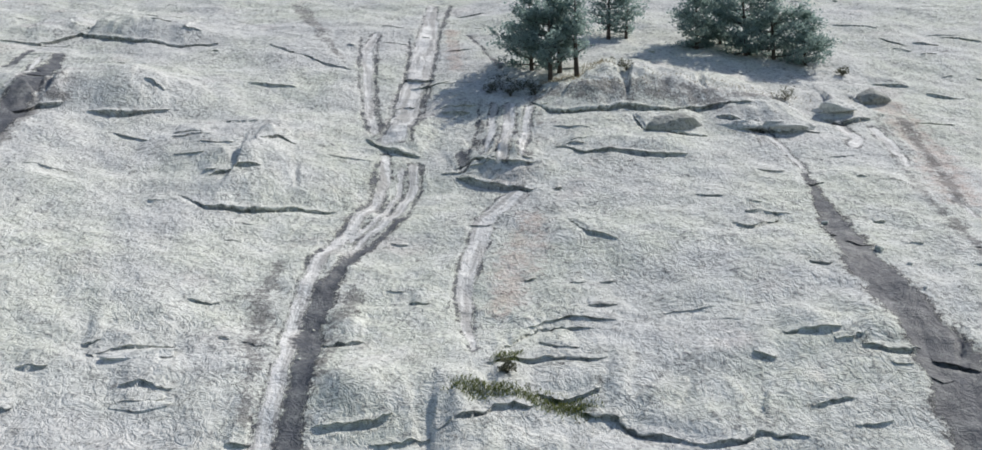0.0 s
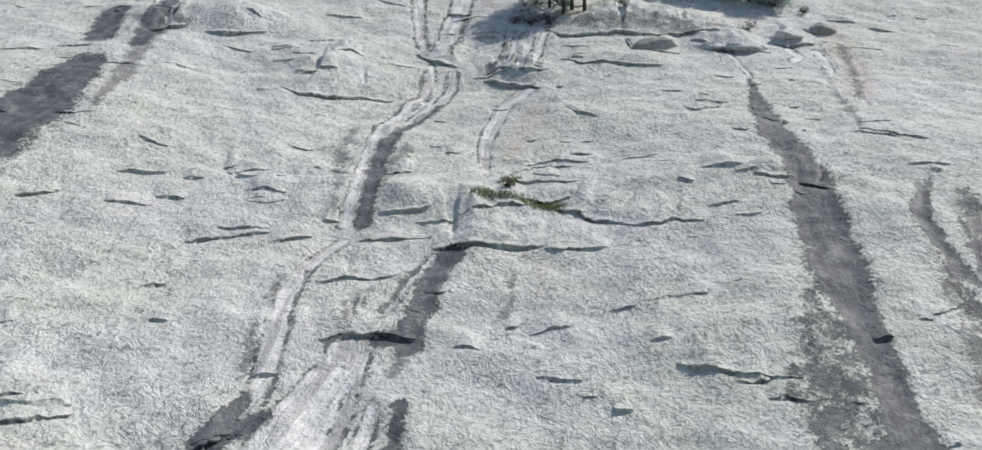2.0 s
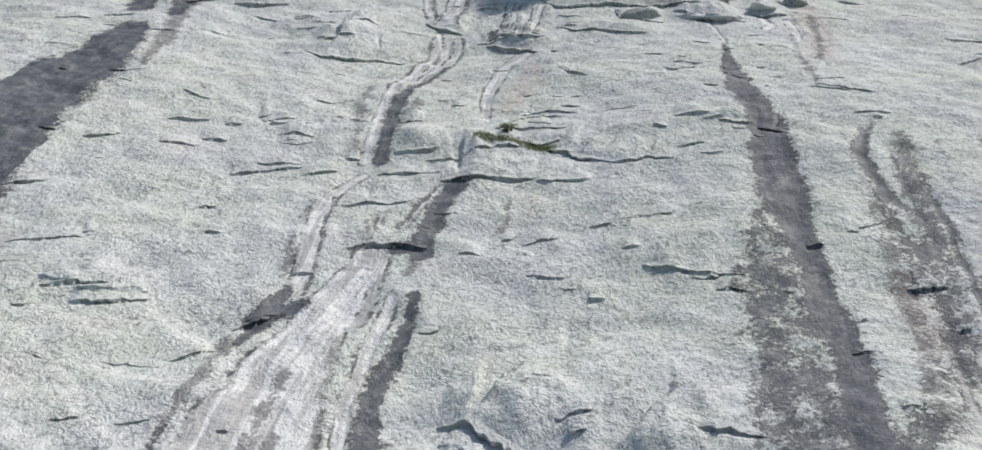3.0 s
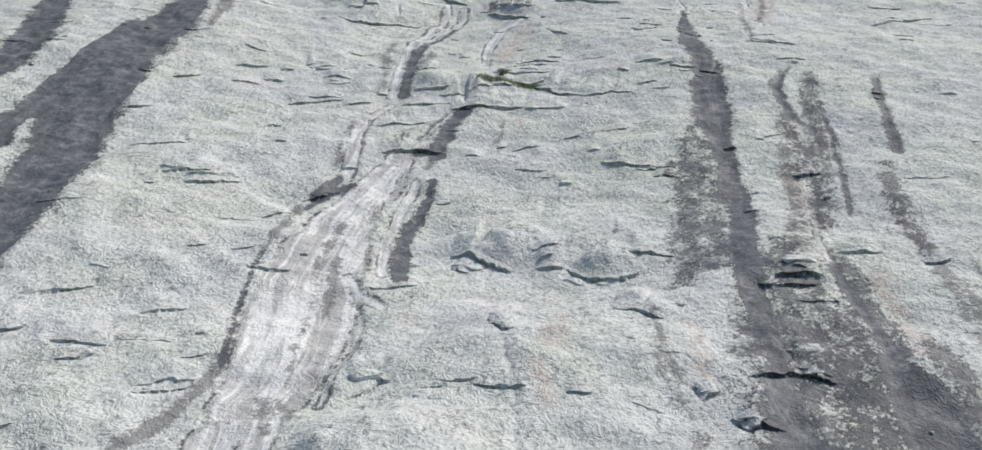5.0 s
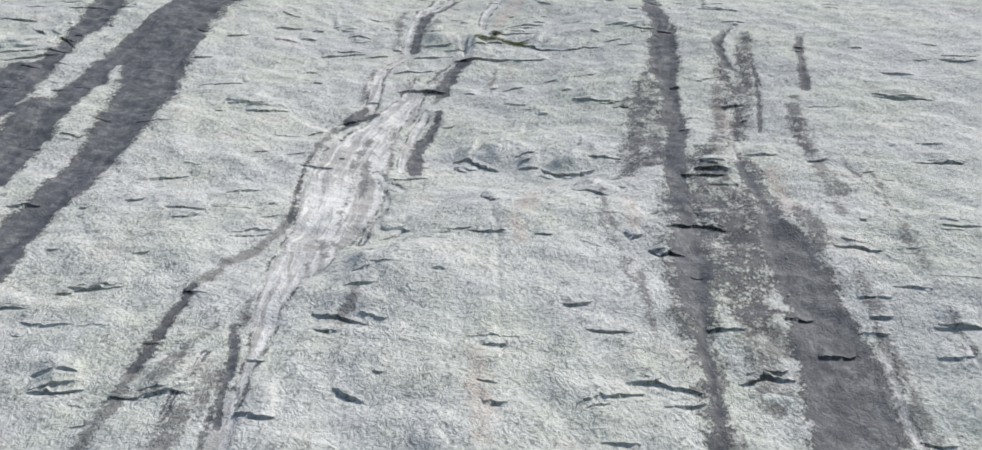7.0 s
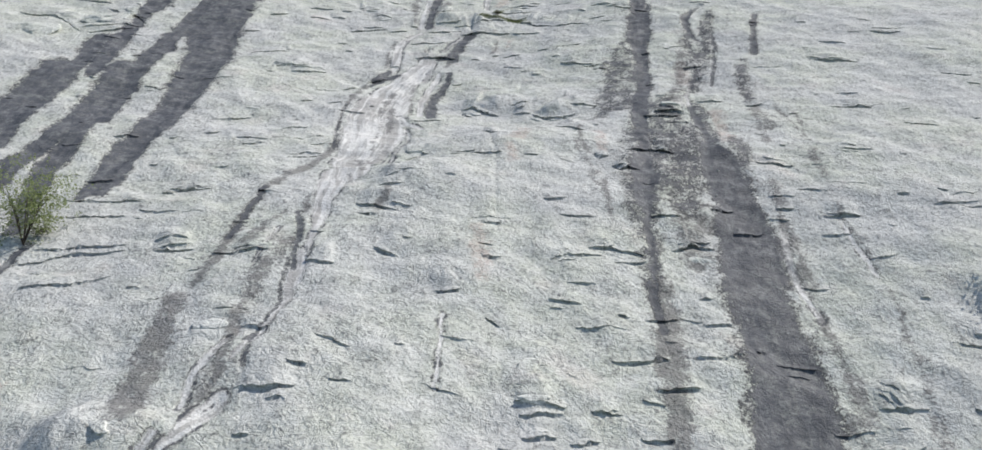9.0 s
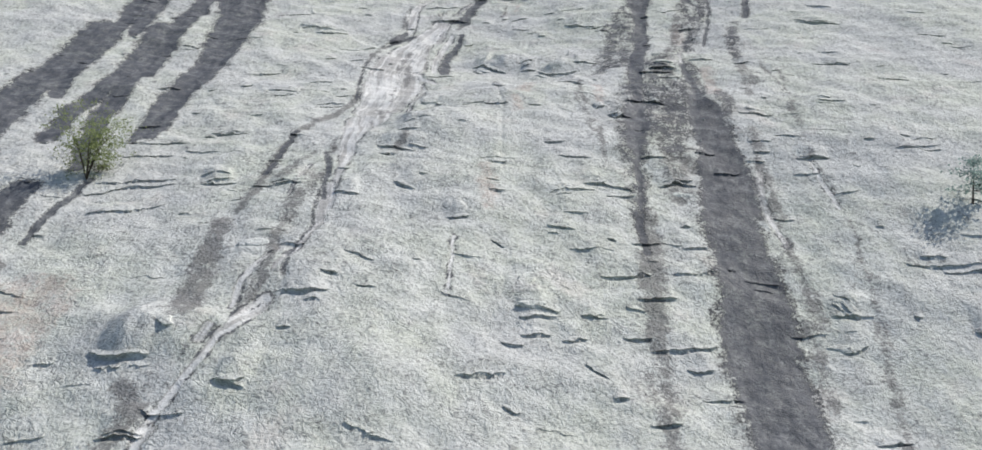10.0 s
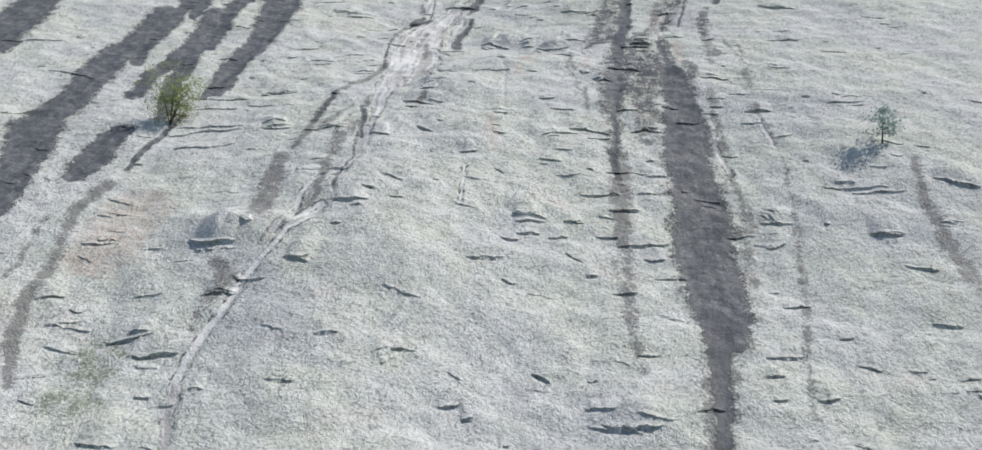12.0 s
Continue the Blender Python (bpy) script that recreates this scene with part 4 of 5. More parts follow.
ledge(0.4, (1.49, 35.19), (2.54, 35.1), (3.96, 35.32))
ledge(0.45, (-2.03, 33.32), (-1.15, 33.68), (-0.03, 34.46), (1.34, 34.45))
ledge(0.7, (3.17, 34.48), (4.51, 34.22), (4.89, 33.75), (5.93, 33.32), (6.88, 32.64))
ledge(0.6, (6.88, 32.64), (8.39, 32.62), (9.35, 32.91), (10.81, 32.41))
ledge(0.5, (-6.51, 33.63), (-5.17, 33.62), (-3.75, 33.93))
ledge(0.4, (-9.45, 33.01), (-8.62, 33.17))
ledge(0.25, (11.43, 33.83), (12.19, 34.07), (13.02, 33.88))
ledge(0.3, (30.51, 65.37), (32.79, 64.68))
ledge(0.3, (36.79, 76.32), (40.21, 76.19))
ledge(0.3, (31.33, 75.57), (33.15, 73.97))
ledge(0.25, (29.3, 79.67), (32.52, 78.37))
ledge(1.15, (-3.26, 30.77), (-2.33, 31.09), (-0.07, 31.02), (2.5, 30.96))
ledge(0.5, (2.5, 30.68), (4.09, 30.77), (5.67, 30.74))
ledge(0.4, (-8.53, 27.84), (-7.27, 28.36), (-5.72, 28.31), (-4.67, 28.49))
ledge(0.4, (-7.29, 31.49), (-5.34, 31.61), (-3.38, 31.66))
ledge(0.7, (-7.33, 23.6), (-6.05, 24.1), (-4.68, 24.22), (-3.13, 24.09))
ledge(0.3, (-11.69, 30.65), (-9.6, 31.46))
ledge(0.3, (-15.88, 30.03), (-14.48, 30.64))
ledge(0.25, (-14.86, 31.23), (-12.03, 31.77))
ledge(0.25, (-22.18, 35.66), (-19.43, 36.14))
ledge(0.35, (-21.15, 32.03), (-18.94, 32.49))
ledge(0.3, (-19.03, 33.51), (-17.43, 33.91))
ledge(0.25, (-25.59, 31.64), (-24.11, 32.4))
ledge(0.3, (-20.89, 22.22), (-20.39, 22.39))
ledge(0.2, (-14.98, 23.49), (-14.01, 23.53))
ledge(0.35, (2.13, 21.99), (3.03, 21.92), (4.06, 21.82))
ledge(0.2, (7.08, 23.7), (8.02, 23.77))
ledge(0.3, (8.59, 22.25), (9.87, 22.24))
ledge(0.3, (10.26, 21.65), (11.61, 21.5))
ledge(0.2, (9.31, 26.86), (10.04, 26.93))
ledge(0.3, (-1.42, 23.57), (-0.18, 23.36))
ledge(0.2, (5.23, 20.29), (5.97, 20.35))
ledge(0.35, (11.27, 20.57), (12.75, 20.21))
ledge(0.4, (-10.74, 17.39), (-10.04, 18.07), (-9.17, 18.71))
ledge(0.3, (-9.66, 21.38), (-8.66, 21.53))
ledge(0.25, (23.02, 37.11), (25.65, 37.59))
ledge(0.3, (21.83, 41.96), (23.73, 40.93), (25.36, 40.34))
ledge(0.3, (16.42, 23.56), (17.35, 23.61))
ledge(0.2, (19.4, 24.82), (20.89, 25.8))
ledge(0.2, (0.69, 25.01), (1.52, 25.5))
ledge(0.2, (-16.36, 26.31), (-15.46, 26.67))
ledge(0.25, (-37.92, 50.23), (-35.3, 51.55))
ledge(0.5, (-20.55, 17.47), (-18.98, 17.9), (-17.36, 18.04))
ledge(0.6, (-18.71, 16.74), (-17.01, 17.12), (-15.48, 18.06))
ledge(0.3, (-24.32, 20.8), (-22.14, 21.34), (-20.35, 22.18))
ledge(0.2, (-21.67, 4.13), (-20.31, 4.94), (-18.91, 5.45))
ledge(0.2, (-15.65, 3.42), (-13.38, 4.08))
ledge(0.2, (-21.14, 0.87), (-20.27, 1.46))
ledge(0.25, (-18.71, -0.17), (-18.3, 0.15))
ledge(0.25, (-17.68, -0.95), (-16.4, -0.63), (-15.87, -0.24))
ledge(0.25, (-12.15, -0.05), (-10.92, 0.56))
ledge(0.35, (-13.39, -2.09), (-12.24, -1.53), (-10.94, -1.25))
ledge(0.2, (-15.59, 9.53), (-14.66, 9.92))
ledge(0.3, (-5.33, 7.17), (-3.91, 7.63), (-2.38, 8.15))
ledge(0.9, (-1.08, 12.19), (0.01, 12.14), (1.15, 11.41), (2.44, 10.61))
ledge(0.5, (-0.94, 10.98), (0.16, 10.61))
ledge(0.9, (5.57, 10.67), (6.76, 9.59), (8.1, 9.35), (9.46, 9.6))
ledge(0.6, (3.83, 10.67), (5.4, 10.63))
ledge(0.6, (8.56, 11.31), (10.26, 10.96), (11.63, 10.86))
ledge(0.4, (3.62, 12.02), (5.05, 12.43))
ledge(0.5, (7.7, 5.56), (9.08, 5.27), (10.37, 4.4))
ledge(0.4, (1.65, 4.38), (2.38, 2.44), (3.11, 2.64))
ledge(0.25, (5.44, -1.85), (6.49, -1.83))
ledge(0.5, (10.85, -0.72), (11.15, -1.35), (11.99, -1.07))
ledge(0.35, (16.3, 8.09), (18.74, 8.21))
ledge(0.3, (16.32, 7.46), (18.42, 7.63))
ledge(0.4, (20.37, 10.5), (22.7, 10.49))
ledge(0.6, (13.52, -0.02), (15.58, 0.67), (17.11, 0.3))
ledge(0.4, (12.26, -2.5), (12.81, -2.92), (13.63, -2.62))
ledge(0.2, (8.01, 22.46), (12.94, 21.38))
ledge(0.25, (-2.73, 17.77), (-1.75, 17.97))
ledge(0.35, (-4.21, -0.71), (-3, -0.49), (-2.38, -0.8))
ledge(0.25, (1.88, 14.18), (3.55, 14.32))
ledge(0.4, (-11.18, 16.76), (-9.87, 17.92), (-8.97, 18.47))
ledge(0.3, (-12.93, 14.03), (-11.22, 15.46))
ledge(0.3, (24.51, 9.59), (26.04, 9.75))
ledge(0.2, (-0.12, -1.15), (1.51, -1.13))
ledge(0.3, (33.8, 31.06), (35.06, 30.78))
ledge(0.35, (34.29, 48.21), (38.39, 50.04), (41.5, 52.03))
ledge(0.25, (36.21, 55.07), (39.53, 54.87))
ledge(0.2, (21.41, 41.67), (23.84, 40.47))
ledge(0.25, (-25.81, 31.57), (-23.94, 32.69))
ledge(0.25, (-27.07, 25.07), (-24.98, 26.21))
ledge(0.2, (-15.47, 30.26), (-11.79, 31.48))
ledge(0.4, (-17.76, -16.41), (-16.55, -16.16), (-15.53, -15.79))
ledge(0.3, (-18.16, -15.47), (-15.9, -15.39))
ledge(0.25, (-19.85, -8.59), (-18.84, -8.13), (-17.13, -7.96))
ledge(0.25, (-13.43, -2.51), (-10.99, -1.57))
ledge(0.25, (-18.82, 0.37), (-15.68, 0.28))
ledge(0.3, (-22.65, -10.72), (-21.26, -10.46))
ledge(0.2, (-21.3, 0.77), (-20.27, 1.27))
ledge(0.2, (-28.14, -1.21), (-26.35, -0.37))
ledge(0.35, (-12.49, -16.46), (-11.43, -16.19), (-10.26, -16.13))
ledge(0.3, (-8.17, -14.46), (-7.11, -14.43))
ledge(0.4, (-7.41, -17.9), (-6.33, -18.2), (-5.55, -17.99))
ledge(0.6, (-5.83, -10.64), (-4.46, -10.87), (-2.7, -11.44))
ledge(0.4, (-3.53, -15.95), (-2.55, -16.37), (-1.95, -16.49))
ledge(0.35, (-5.49, -11.92), (-4.15, -12.14))
ledge(0.3, (-4.77, -8.86), (-2.97, -8.55))
ledge(0.4, (-4.54, -7.63), (-3.54, -7.45))
ledge(0.4, (-4.22, -2.14), (-2.73, -0.7))
ledge(0.3, (2.79, -12.09), (4.34, -11.86))
ledge(0.25, (3.42, -15.81), (4.56, -15.48))
ledge(0.3, (7.16, -8.65), (8.67, -8.21))
ledge(0.25, (8.28, -10.18), (9.41, -10.21), (10.7, -10.04))
ledge(0.35, (10.17, -13.12), (11.88, -12.51))
ledge(0.25, (8.17, -15.03), (9.49, -14.5))
ledge(0.25, (11.86, -14.09), (14.02, -13.36))
ledge(0.45, (15.78, -11.82), (17.15, -11.09), (18.69, -11.04))
ledge(0.3, (16.33, -11.32), (18.49, -10.61))
ledge(0.3, (18.9, -7.47), (20.67, -6.98))
ledge(0.3, (20.32, -9.52), (22.32, -9.18))
ledge(0.3, (16.44, 8.08), (18.85, 8.21))
ledge(0.3, (11.15, -1.57), (11.93, -1.16))
ledge(0.4, (12.37, -2.52), (14.34, -2.94))
ledge(0.4, (15.81, 0.87), (17.21, 0.01))
ledge(0.2, (14.68, -8.99), (16.69, -8.64))
ledge(0.25, (23.65, -6.97), (24.99, -6.89))
ledge(0.25, (23.47, -5.4), (25.25, -5.66))
ledge(0.3, (23.32, -1.12), (26.19, -1.31))
ledge(0.35, (27.21, -7.08), (29.35, -7.23))
ledge(0.25, (26.36, -9.28), (28.26, -9.18))
ledge(0.3, (41.12, 28.48), (44.36, 28.38))
ledge(0.4, (32.64, 21.02), (34.92, 20.31), (37.44, 20.36))
ledge(0.25, (32.96, 9.83), (35.41, 9.5))
ledge(0.2, (30.52, 1.42), (31.63, 1.34))
ledge(0.7, (-43.37, 28.18), (-40.14, 26.3), (-37.1, 25.12))
ledge(0.5, (-42.13, 20.67), (-39.69, 21.37), (-37.69, 22.94))
ledge(0.4, (-48.01, 30.14), (-43.94, 29.71))
ledge(0.35, (-17.72, -16.57), (-15.2, -16.17))
ledge(0.25, (-13.75, -16.7), (-10.03, -16.87))
ledge(0.3, (-19.81, -8.38), (-17.07, -8.18))
ledge(0.25, (-26.07, -18.68), (-23.5, -17.07), (-19.64, -16.49))
ledge(0.25, (-24.67, -21.85), (-24.13, -20.85), (-21.66, -20.36), (-19.33, -19.14))
ledge(0.3, (-25.73, -13.12), (-21.59, -12.49))
ledge(0.25, (-26.62, -11.54), (-20.92, -10.59))
ledge(0.4, (0.78, -19.54), (2.42, -19.05))
ledge(0.2, (7.79, -14.85), (11.03, -13.5))
ledge(0.3, (4.06, -20.38), (5.03, -21.01))
ledge(0.4, (6.06, -26.01), (7.37, -26.02), (8.85, -25.47))
ledge(0.4, (6.43, -26.7), (8.68, -25.95))
ledge(0.4, (6.5, -27.93), (8.38, -27.23))
ledge(0.6, (-7.9, -28.81), (-6.44, -28.8), (-5, -28.25))
ledge(0.2, (-5.84, -27.12), (-4.75, -26.85))
ledge(0.2, (-3.6, -27.42), (-2.29, -27.41))
ledge(0.25, (11.47, -21.96), (14.69, -21.17))
ledge(0.3, (16.12, -20.97), (18.14, -20.42))
ledge(0.25, (13.77, -23.53), (16.24, -22.7))
ledge(0.2, (17.06, -18.04), (18.81, -17.55))
ledge(0.3, (26.15, -21.07), (27, -21.58), (27.72, -22.4))
ledge(0.25, (25.77, -22.8), (27.6, -22.74))
ledge(0.2, (13.49, -18.47), (15.6, -17.78))
ledge(0.25, (26.87, -7.26), (29.47, -7.23))
ledge(0.25, (35.18, -6.25), (38.28, -5.52))
ledge(0.25, (37.08, 6.82), (39.87, 6.06))
ledge(0.25, (31.84, 9.54), (35.64, 9.67))
ledge(0.25, (41.47, 29.2), (44.92, 29.65))
ledge(0.2, (30.22, 0.89), (32.83, 0.77))
ledge(0.3, (44.4, 17.93), (47.01, 17.19))
ledge(0.2, (32.67, 20.5), (36.93, 20.49))
ledge(0.8, (-51.96, 24.52), (-47.36, 24.06), (-42.7, 20.74))
ledge(0.5, (-41.35, 27.79), (-37.16, 24.31))
ledge(0.3, (-43.09, 21.47), (-37.47, 23.48))
ledge(0.35, (-26.39, -8.55), (-24.86, -7.77))
ledge(0.2, (10.16, -25.49), (11.66, -25.07))
ledge(0.25, (9.02, -27.41), (10.61, -26.98))
ledge(0.8, (-17.23, -33.24), (-15.18, -33.86), (-13.52, -33.71))
ledge(0.3, (-13.87, -37.99), (-11.81, -37.83))
ledge(0.5, (-9.33, -35.15), (-7.58, -35.42))
ledge(0.25, (-24.04, -33.72), (-22.73, -33.28))
ledge(0.2, (-20.07, -33.77), (-19.02, -33.54))
ledge(0.25, (3.3, -32.08), (6.01, -30.99))
ledge(0.3, (10.33, -28.98), (11.87, -29.81))
ledge(0.3, (14.3, -26.98), (16.11, -26.58), (18.41, -25.6))
ledge(0.25, (16.42, -27.65), (18.01, -27.34))
ledge(0.25, (12.04, -30.94), (12.99, -30.61))
ledge(0.3, (13.86, -31.97), (15.69, -31.78))
ledge(0.2, (17, -29.59), (19.66, -29.3))
ledge(0.3, (25.98, -21.87), (26.81, -22.78), (27.62, -22.81))
ledge(0.25, (33.98, -18.87), (38.31, -18.97))
ledge(0.35, (34.14, -23.77), (36.86, -23.66))
ledge(0.25, (25.78, -25.41), (27.47, -24.94))
ledge(0.3, (25.92, -31.58), (28.35, -31.11))
ledge(0.2, (32.8, -17.85), (34.53, -17.87))
ledge(0.2, (-7.06, -31.36), (-6.28, -31.35))
ledge(0.4, (-18.55, -42.49), (-17.03, -42.17), (-15.9, -41.91))
ledge(0.5, (-16.69, -43.62), (-15.21, -43.3), (-13.49, -43.03))
ledge(0.35, (-17.25, -41.73), (-16.01, -41.68))
ledge(0.25, (-23.2, -41.83), (-21.2, -41.18))
ledge(0.25, (-25.09, -39.87), (-23.33, -39.06))
ledge(0.2, (-22.48, -46.24), (-20.72, -45.52))
ledge(0.25, (-11.57, -45.94), (-10.68, -45.75))
ledge(0.3, (-7.25, -45.11), (-5.18, -44.91))
ledge(0.2, (-5.31, -41.39), (-3.78, -40.97))
ledge(0.35, (-1.18, -41.54), (0.29, -40.83), (1.3, -40.81))
ledge(0.3, (-0.77, -42.42), (0.08, -41.75))
ledge(0.25, (3.3, -44.08), (4.57, -43.69))
ledge(0.3, (4.71, -44.6), (5.43, -44.4))
ledge(0.3, (8.62, -40.09), (9.92, -40.57))
ledge(0.25, (12.12, -42.6), (14.01, -42.53))
ledge(0.45, (12.32, -43.75), (14.17, -43.75), (16.77, -43.31))
ledge(0.2, (15.33, -37.67), (16.99, -37.16))
ledge(0.2, (18.72, -42.15), (20.68, -41.52))
ledge(0.25, (23.9, -36.99), (26.4, -36.49))
ledge(0.25, (23.61, -38.65), (24.77, -38.68))
ledge(0.25, (23.64, -40.63), (24.62, -40.43))
ledge(0.25, (26.4, -40.08), (27.98, -39.77))
ledge(0.3, (29.74, -36.69), (31.23, -37.03))
ledge(0.3, (35.65, -37.67), (37.15, -37.53))
ledge(0.3, (35.8, -32.72), (37.81, -32.85))
ledge(0.2, (29.07, -34.6), (30.14, -34.42))
ledge(0.3, (26.06, -21.63), (27.32, -22.91))
ledge(0.3, (34.09, -23.83), (36.45, -23.82))
ledge(0.25, (31.22, -18.48), (37.06, -18.53))
ledge(0.45, (40.97, -17.36), (42.77, -17.98), (44.61, -18.15))
ledge(0.2, (26.17, -31.47), (28.15, -31.32))
ledge(0.2, (34.82, -6.28), (38.41, -6.01))
ledge(0.25, (-16.17, -50.25), (-14.64, -50.36), (-13.7, -50.06))
ledge(0.3, (-14.18, -38.17), (-11.82, -38))
ledge(0.4, (-9.23, -35.33), (-7.73, -35.04))
ledge(0.25, (-24.97, -34.25), (-22.67, -33.59))
ledge(0.25, (-52.37, -2.8), (-46.14, -1.12))
ledge(0.25, (-43.57, -8.29), (-37.95, -9.27))
ledge(0.3, (-42.29, -17.89), (-40, -16.65))
ledge(0.3, (-25.75, -17.05), (-19.69, -15.83))
crack(0.14, (4.6, 37.46), (4.3, 36.09), (4, 35.25), (3.26, 35.3), (1.39, 35.4))
crack(0.14, (-0.63, 36.64), (-1.32, 35.64), (-1.75, 34.61), (-2.04, 33.54))
crack(0.1, (11.53, 33.8), (12.06, 33.72), (12.47, 34.49), (12.15, 33.37), (12.5, 33.13))
crack(0.1, (-10.39, 47.26), (-9.66, 49.23))
crack(0.12, (6.43, 32.42), (5.68, 30.97))
crack(0.14, (2.55, 2.18), (2.74, 0.26), (3.09, -1.18), (3.34, -2.63))
crack(0.1, (-2.43, 1.93), (-1.59, 1.22), (-1.21, 2.69), (-0.76, 3.91))
crack(0.08, (4.08, 16.55), (4.23, 19.19), (5.04, 19.82))
crack(0.1, (1.63, -17.59), (2.27, -18.26), (2.95, -18.22))
crack(0.1, (3.32, -2.58), (3.37, -5.46), (3.68, -8.13), (4, -11.46), (4.45, -13.7))
crack(0.12, (-12.32, -24.07), (-11.46, -23.51), (-9.62, -23.62), (-9.11, -25.03), (-10.8, -25.19), (-11.94, -24.97), (-12.32, -24.07))
crack(0.1, (1.08, -17.67), (1.12, -19.3))
crack(0.1, (5.21, -23.52), (5.34, -25.23), (5.9, -26.08))
crack(0.1, (15.96, -22.22), (17.83, -22.31))
crack(0.1, (-7.9, -43.85), (-5.64, -44.11), (-5.18, -44.91))
crack(0.1, (-1.01, -40.51), (0.34, -41.08))
crack(0.1, (-0.56, -45.66), (-0.01, -44.49))
crack(0.12, (8.7, -40.19), (9.53, -40.67), (10.5, -40.14))

# the many small flakes and pits that nobody could count
flakes = random.Random(7)
for _ in range(1200):
    x, y = flakes.uniform(-48, 52), flakes.uniform(-56, 88)
    half, lean = 0.25 + 1.2 * flakes.random() ** 2, flakes.uniform(-0.22, 0.22)
    if len(SMALL_EDGES) < 330 and half > 0.35:
        SMALL_EDGES.append((0.20 * flakes.random() ** 3, ((x - half, y - half * lean), (x, y), (x + half, y + half * lean))))
    ledge(flakes.choice((0.02, 0.03, 0.05, 0.08, 0.14)), (x - half, y - half * lean), (x, y + flakes.uniform(-0.1, 0.1)), (x + half, y + half * lean))


def sheet(name, zs, material):
    rows, cols = zs.shape
    mesh = bpy.data.meshes.new(name)
    places = np.stack([GX + np.clip(OX, -0.4, 0.4), GY + np.clip(OY, -0.4, 0.4), zs], -1).reshape(-1, 3)
    j, i = np.meshgrid(np.arange(rows - 1), np.arange(cols - 1), indexing="ij")
    first = (j * cols + i).ravel()
    faces = np.stack([first, first + 1, first + cols + 1, first + cols], 1).astype(np.int32)
    mesh.vertices.add(len(places))
    mesh.vertices.foreach_set("co", places.astype(np.float32).ravel())
    mesh.loops.add(faces.size)
    mesh.loops.foreach_set("vertex_index", faces.ravel())
    mesh.polygons.add(len(faces))
    mesh.polygons.foreach_set("loop_start", np.arange(0, faces.size, 4, dtype=np.int32))
    mesh.update(calc_edges=True)
    mesh.polygons.foreach_set("use_smooth", np.ones(len(faces), dtype=bool))
    for kind, cover in STAINS_AND_SHADE.items():
        mesh.attributes.new(kind, "FLOAT", "POINT").data.foreach_set("value", cover.astype(np.float32).ravel())
    mesh.materials.append(material)
    return new(name, mesh)


ground = tagged(sheet("ground", GZ, ROCK), "pale weathered granite dome with dark water streaks and cracks", "rock face", kind="structure")


def ground_z(x, y):
    i, j = np.clip(np.searchsorted(XS, x) - 1, 0, len(XS) - 2), np.clip(np.searchsorted(YS, y) - 1, 0, len(YS) - 2)
    u, v = (x - XS[i]) / (XS[i + 1] - XS[i]), (y - YS[j]) / (YS[j + 1] - YS[j])
    return float((GZ[j, i] * (1 - u) + GZ[j, i + 1] * u) * (1 - v) + (GZ[j + 1, i] * (1 - u) + GZ[j + 1, i + 1] * u) * v)


# the lips of the broken sheets, which overhang their edges a little
def sampled(grid, x, y):
    return grid[np.clip(np.searchsorted(YS, y), 0, len(YS) - 1), np.clip(np.searchsorted(XS, x), 0, len(XS) - 1)]


